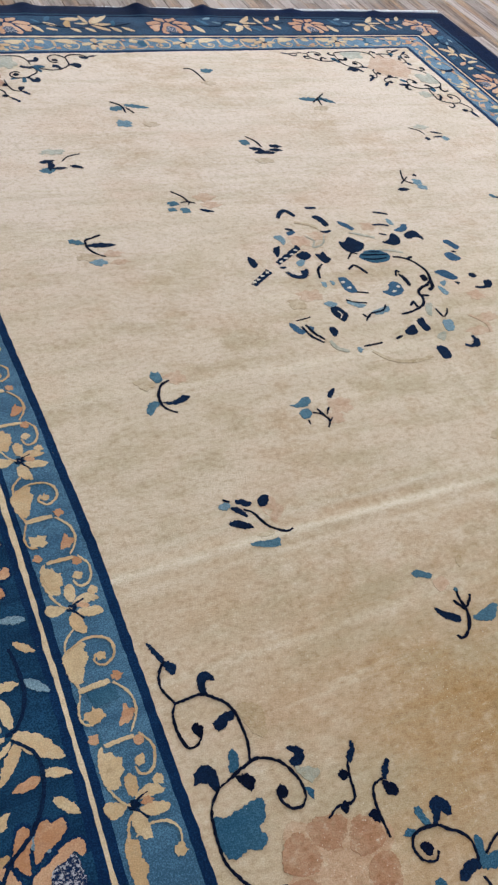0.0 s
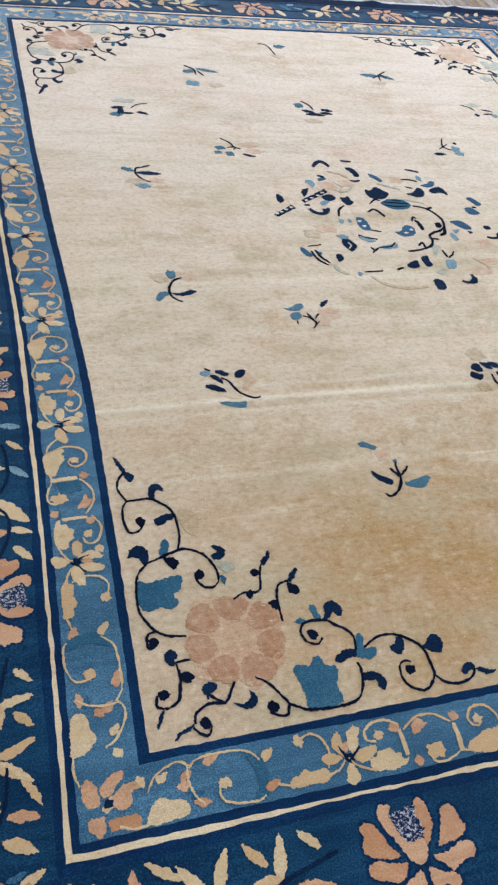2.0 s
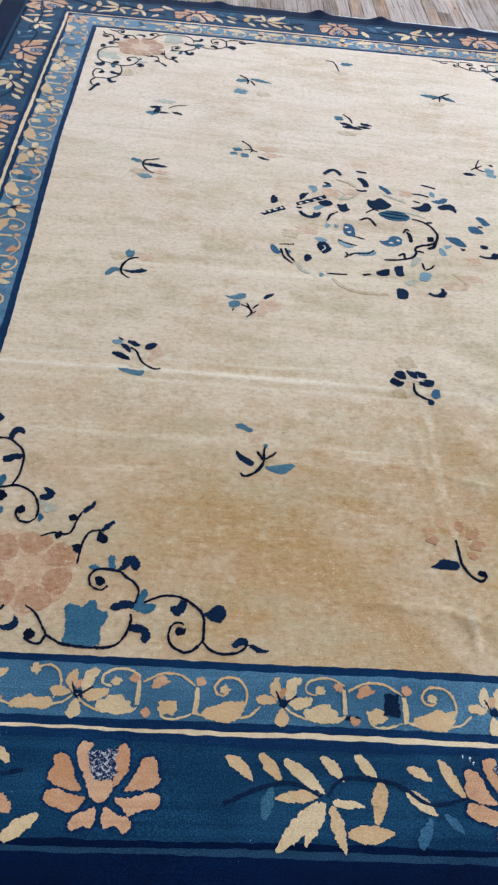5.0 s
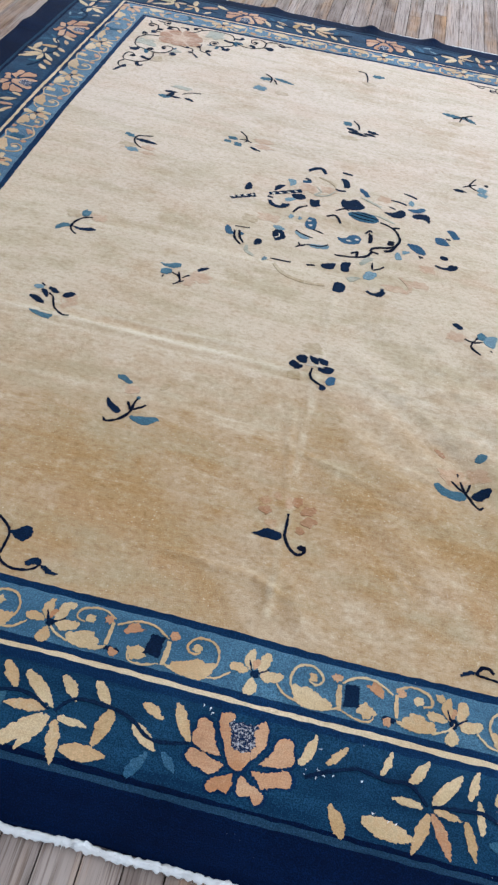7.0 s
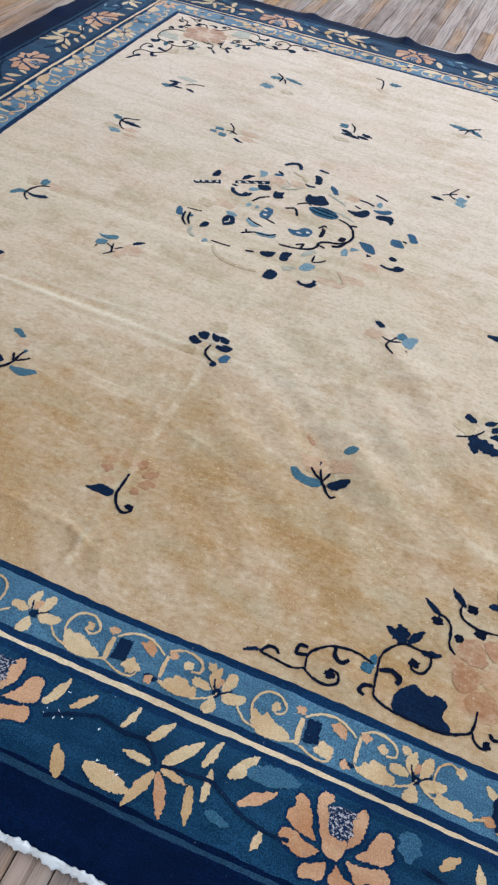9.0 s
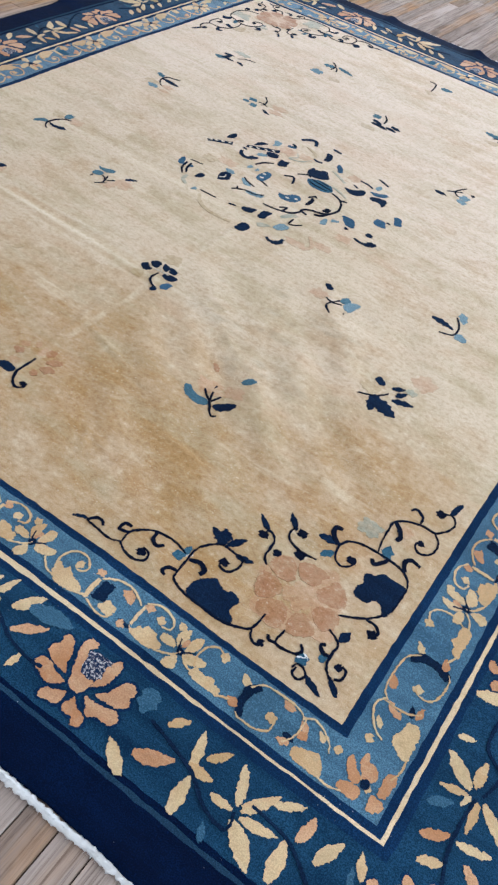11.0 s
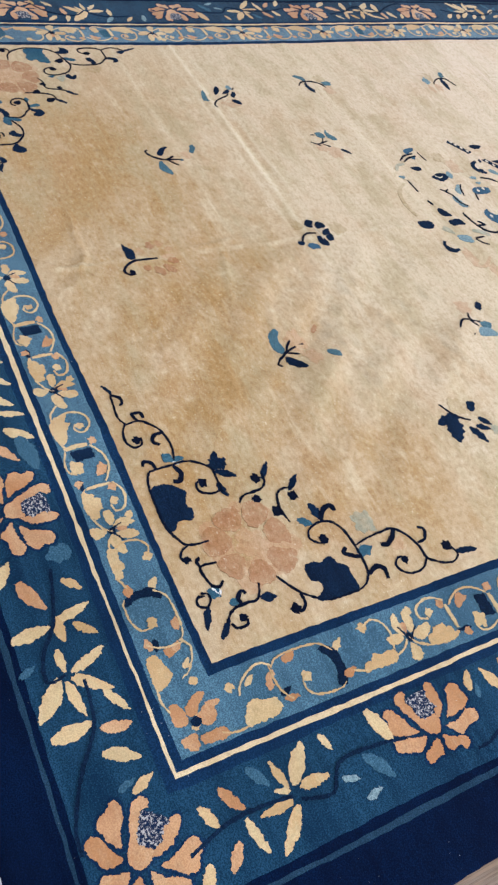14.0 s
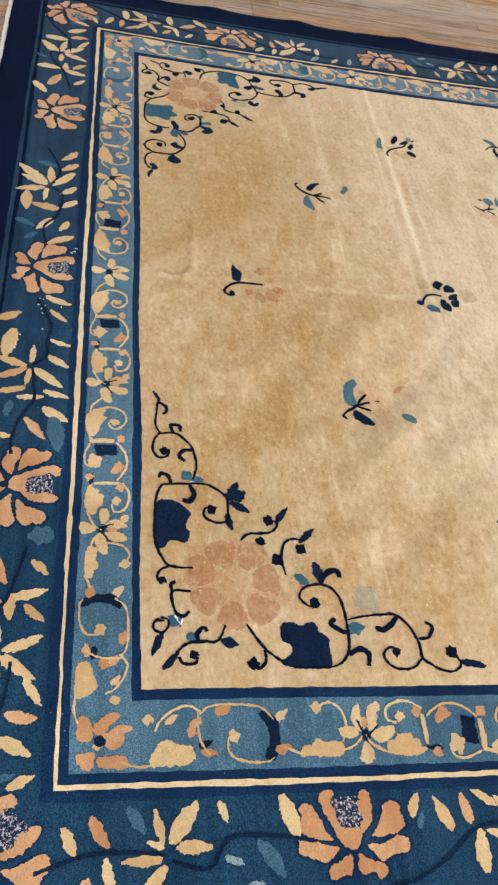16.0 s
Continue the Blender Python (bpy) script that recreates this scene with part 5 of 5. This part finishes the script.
for side in range(4):
    ends = side % 2 == 0
    out = 0.232 if ends else 0.240
    half = 1.245 if ends else (far_edge(1 if side == 1 else -1) + 0.47) / 2
    pieces = 4 if ends else 6
    pitch = 2 * half / pieces
    for i in range(pieces):
        mid = -half + (i + 0.5) * pitch
        flip = 1 if mid > 0 else -1
        if side == 0:
            shapes, place = ((VINE_C, (-0.938, -0.223)), (VINE_A, (-0.286, -0.221)), (VINE_B, (0.326, -0.222)), (VINE_C, (0.938, -0.223)))[i]
            turn = lambda p, q=Vector(place), k=-1 if i == 0 else 1: q + Vector((k * p.x, p.y))
        else:
            shapes, length = ((VINE_D, 0.515), (VINE_A, 0.625), (VINE_C, 0.625))[(i + side) % 3 if i or side == 3 else 0]
            turn = along(side, mid, out - 0.006, pitch / length, flip if shapes is not VINE_D else 1, 0.93)
            if side == 3 and i == pieces - 2:
                shapes, turn = VINE_E, lambda p: Vector((-1.204, 0.505)) + Vector((p.y, -p.x))
        motif("border_vine", shapes, turn, label="cream leafy vine with a star-shaped blossom")
        if i:
            blossom(along(side, -half + i * pitch + (0.026 if side == 0 and i == 2 else 0.0), out, 1.0, 1 if i % 2 or side == 0 else -1, 0.95 if ends else 0.88))
    if side == 0:
        motif("border_leaf", [L("S", 40, 719, -151, 726, -196)], lambda p: p, label="smoky blue leaf on the deep blue border")
    # the blossom of the corner, turned to the middle
    c, s = math.cos(math.pi / 4), math.sin(math.pi / 4)
    start = edge_point(side, half, out)
    way, into = side_frame(side)[1:]
    def corner_blossom(p, start=start, way=Vector(way), into=Vector(into)):
        q = Vector((c * p.x - s * p.y, s * p.x + c * p.y))
        return start + way * (q.x * 0.95 - 0.006) + into * (q.y * 0.95 + 0.016)
    blossom(corner_blossom)

# ---- inner border: scrolls between small blossoms ----
def small_flower(turn, shapes=INNER_FLOWER):
    top = motif("border_flower", shapes, turn, label="small cream blossom of the inner border")
    v, f = [], []
    patch(v, f, [turn(Vector((0.007 * math.cos(a), 0.008 * math.sin(a)))) for a in (2 * math.pi * i / 12 for i in range(12))], 3.3)
    mesh_object("heart", [(x, y, z + 0.0004) for x, y, z in v], f, WOOL["N"], top)


for side in range(4):
    ends = side % 2 == 0
    out = 0.070 if ends else 0.080
    squeeze = 1.0 if ends else 1.12
    half = 1.080 if ends else far_edge(1 if side == 1 else -1) / 2 + 0.062
    inner = half - (0.392 if ends else 0.422)
    pieces = 4 if ends else 6
    stops = [-half] + [-inner + 2 * inner * i / pieces for i in range(pieces + 1)] + [half]
    if side == 0:
        stops[1:-1] = (-0.684, -0.346, 0.016, 0.362, 0.708)
    for i, (a, b) in enumerate(zip(stops, stops[1:])):
        right = (a + b) / 2 > 0
        block = "N" if (side == 0 and i > 1) or (side == 1 and i < 2) else "T" if i % 3 == 0 else "-"
        if i in (0, len(stops) - 2):
            at_end = i > 0
            corner_way = along(side, b if at_end else a, out - 0.012, (b - a) / 0.400, -1 if at_end else 1, squeeze * 0.92)
            motif("border_scroll", CORNER_UNIT, corner_way, {"N": "N" if side == 1 or (side == 0 and at_end) else "T"}, label="cream scroll and leaves on the sky-blue inner border")
            if i:
                small_flower(along(side, a, out, 1.0, 1, squeeze))
            continue
        motif("border_scroll", INNER_UNIT, along(side, a if right else b, out, (b - a) / 0.343, 1 if right else -1, squeeze), {"N": block}, label="cream scroll and leaves on the sky-blue inner border")
        if i:
            small_flower(along(side, a, out, 1.0, 1, squeeze))
    start = edge_point(side, half, out - 0.008)
    way, into = side_frame(side)[1:]
    def corner_flower(p, start=start, way=Vector(way), into=Vector(into)):
        q = Vector((c * p.x - s * p.y, s * p.x + c * p.y))
        return start + way * q.x * 1.05 + into * q.y * 1.05
    small_flower(corner_flower, TULIP)


# ---- white cotton cord along the two ends ----
def cord(y_of, out, x0, x1, seed):
    verts, faces = [], []
    steps, around = 900, 8
    rnd = random.Random(seed)
    for i in range(steps + 1):
        x = x0 + (x1 - x0) * i / steps
        y = y_of(x) + out * (0.004 + 0.004 * noise.noise((x * 13, seed, 0)) + 0.0016 * noise.noise((x * 90, seed, 4)))
        r = 0.0050 * (1 + 0.45 * noise.noise((x * 38, seed, 3)) + 0.45 * noise.noise((x * 170, seed, 5)))
        twist = x * 420
        for j in range(around):
            a = 2 * math.pi * j / around
            k = r * (1 + 0.22 * math.cos(2 * a + twist))
            verts.append((x, y + 1.35 * k * math.cos(a), FLOOR_Z + 0.0055 + 0.85 * k * math.sin(a)))
    for i in range(steps):
        for j in range(around):
            a, b = i * around + j, i * around + (j + 1) % around
            faces.append((a, a + around, b + around, b))
    for i in range(1000):
        x = rnd.uniform(x0, x1)
        y = y_of(x) + out * 0.004
        lean, reach = rnd.uniform(-0.012, 0.012), rnd.uniform(0.004, 0.010) * out
        n = len(verts)
        z = FLOOR_Z + rnd.uniform(0.002, 0.011)
        w = rnd.uniform(0.0007, 0.0014)
        verts += [(x - w, y, z), (x + w, y, z), (x, y, z + w * 1.6), (x + lean, y + reach, FLOOR_Z + rnd.uniform(0.001, 0.006))]
        faces += [(n, n + 1, n + 3), (n + 1, n + 2, n + 3), (n + 2, n, n + 3)]
    mesh_object("cord", verts, faces, CORD, rug, "frayed white cotton cord at the rug's end", smooth=True)


cord(lambda x: -NEAR[-1] - 0.005, -1, -1.40, 1.44, 3)
cord(lambda x: far_edge(x) + FAR[-1] + 0.001, 1, -1.40, 1.44, 8)

# ---- floorboards, last ----
BOARD_W = 0.061
rnd = random.Random(5)
shared = {}
loose_v, loose_f = [], []
single = 0


def board_mesh(length):
    key = round(length, 1)
    if key not in shared:
        w, h, b = BOARD_W / 2 - 0.0011, 0.006, 0.0013
        me = bpy.data.meshes.new("floorboard")
        v, half = [], key / 2 - 0.0008
        for z, k in ((-h, 0.0), (-b, 0.0), (0.0, b)):
            v += [(-w + k, -half + k, z), (w - k, -half + k, z), (w - k, half - k, z), (-w + k, half - k, z)]
        f = [(8, 9, 10, 11)] + [(r + i, r + (i + 1) % 4, r + 4 + (i + 1) % 4, r + 4 + i) for r in (0, 4) for i in range(4)]
        me.from_pydata(v, [], f)
        me.materials.append(BOARD)
        shared[key] = me
    return shared[key]


for col in range(int((X1 - X0) / BOARD_W)):
    x = X0 + (col + 0.5) * BOARD_W
    y = Y0
    while y < Y1 - 0.1:
        length = min(round(rnd.uniform(0.6, 2.2), 1), max(0.2, math.floor((Y1 - y) * 10) / 10))
        mid = y + length / 2
        lift = rnd.uniform(-0.0007, 0.0005)
        near = -0.9 < x < 1.5 and y < -0.35 and y + length > -0.75
        far = -1.9 < x < 2.2 and y + length > 3.05 and y < 4.6
        sides = (1.40 < x < 2.1 or -2.1 < x < -1.40) and y + length > -0.4 and y < 3.2
        if (near or far or sides) and single < 300:
            ob = new("floorboard", board_mesh(length))
            ob.parent = floor
            ob.location = (x, mid, FLOOR_Z + lift)
            single += 1
        else:
            me = board_mesh(length)
            n = len(loose_v)
            loose_v += [(p.co.x + x, p.co.y + mid, p.co.z + FLOOR_Z + lift) for p in me.vertices]
            loose_f += [tuple(n + i for i in p.vertices) for p in me.polygons]
        y += length
rest = mesh_object("floorboards", loose_v, loose_f, BOARD, floor)
tagged(rest, "narrow worn floorboards", kind="stuff")
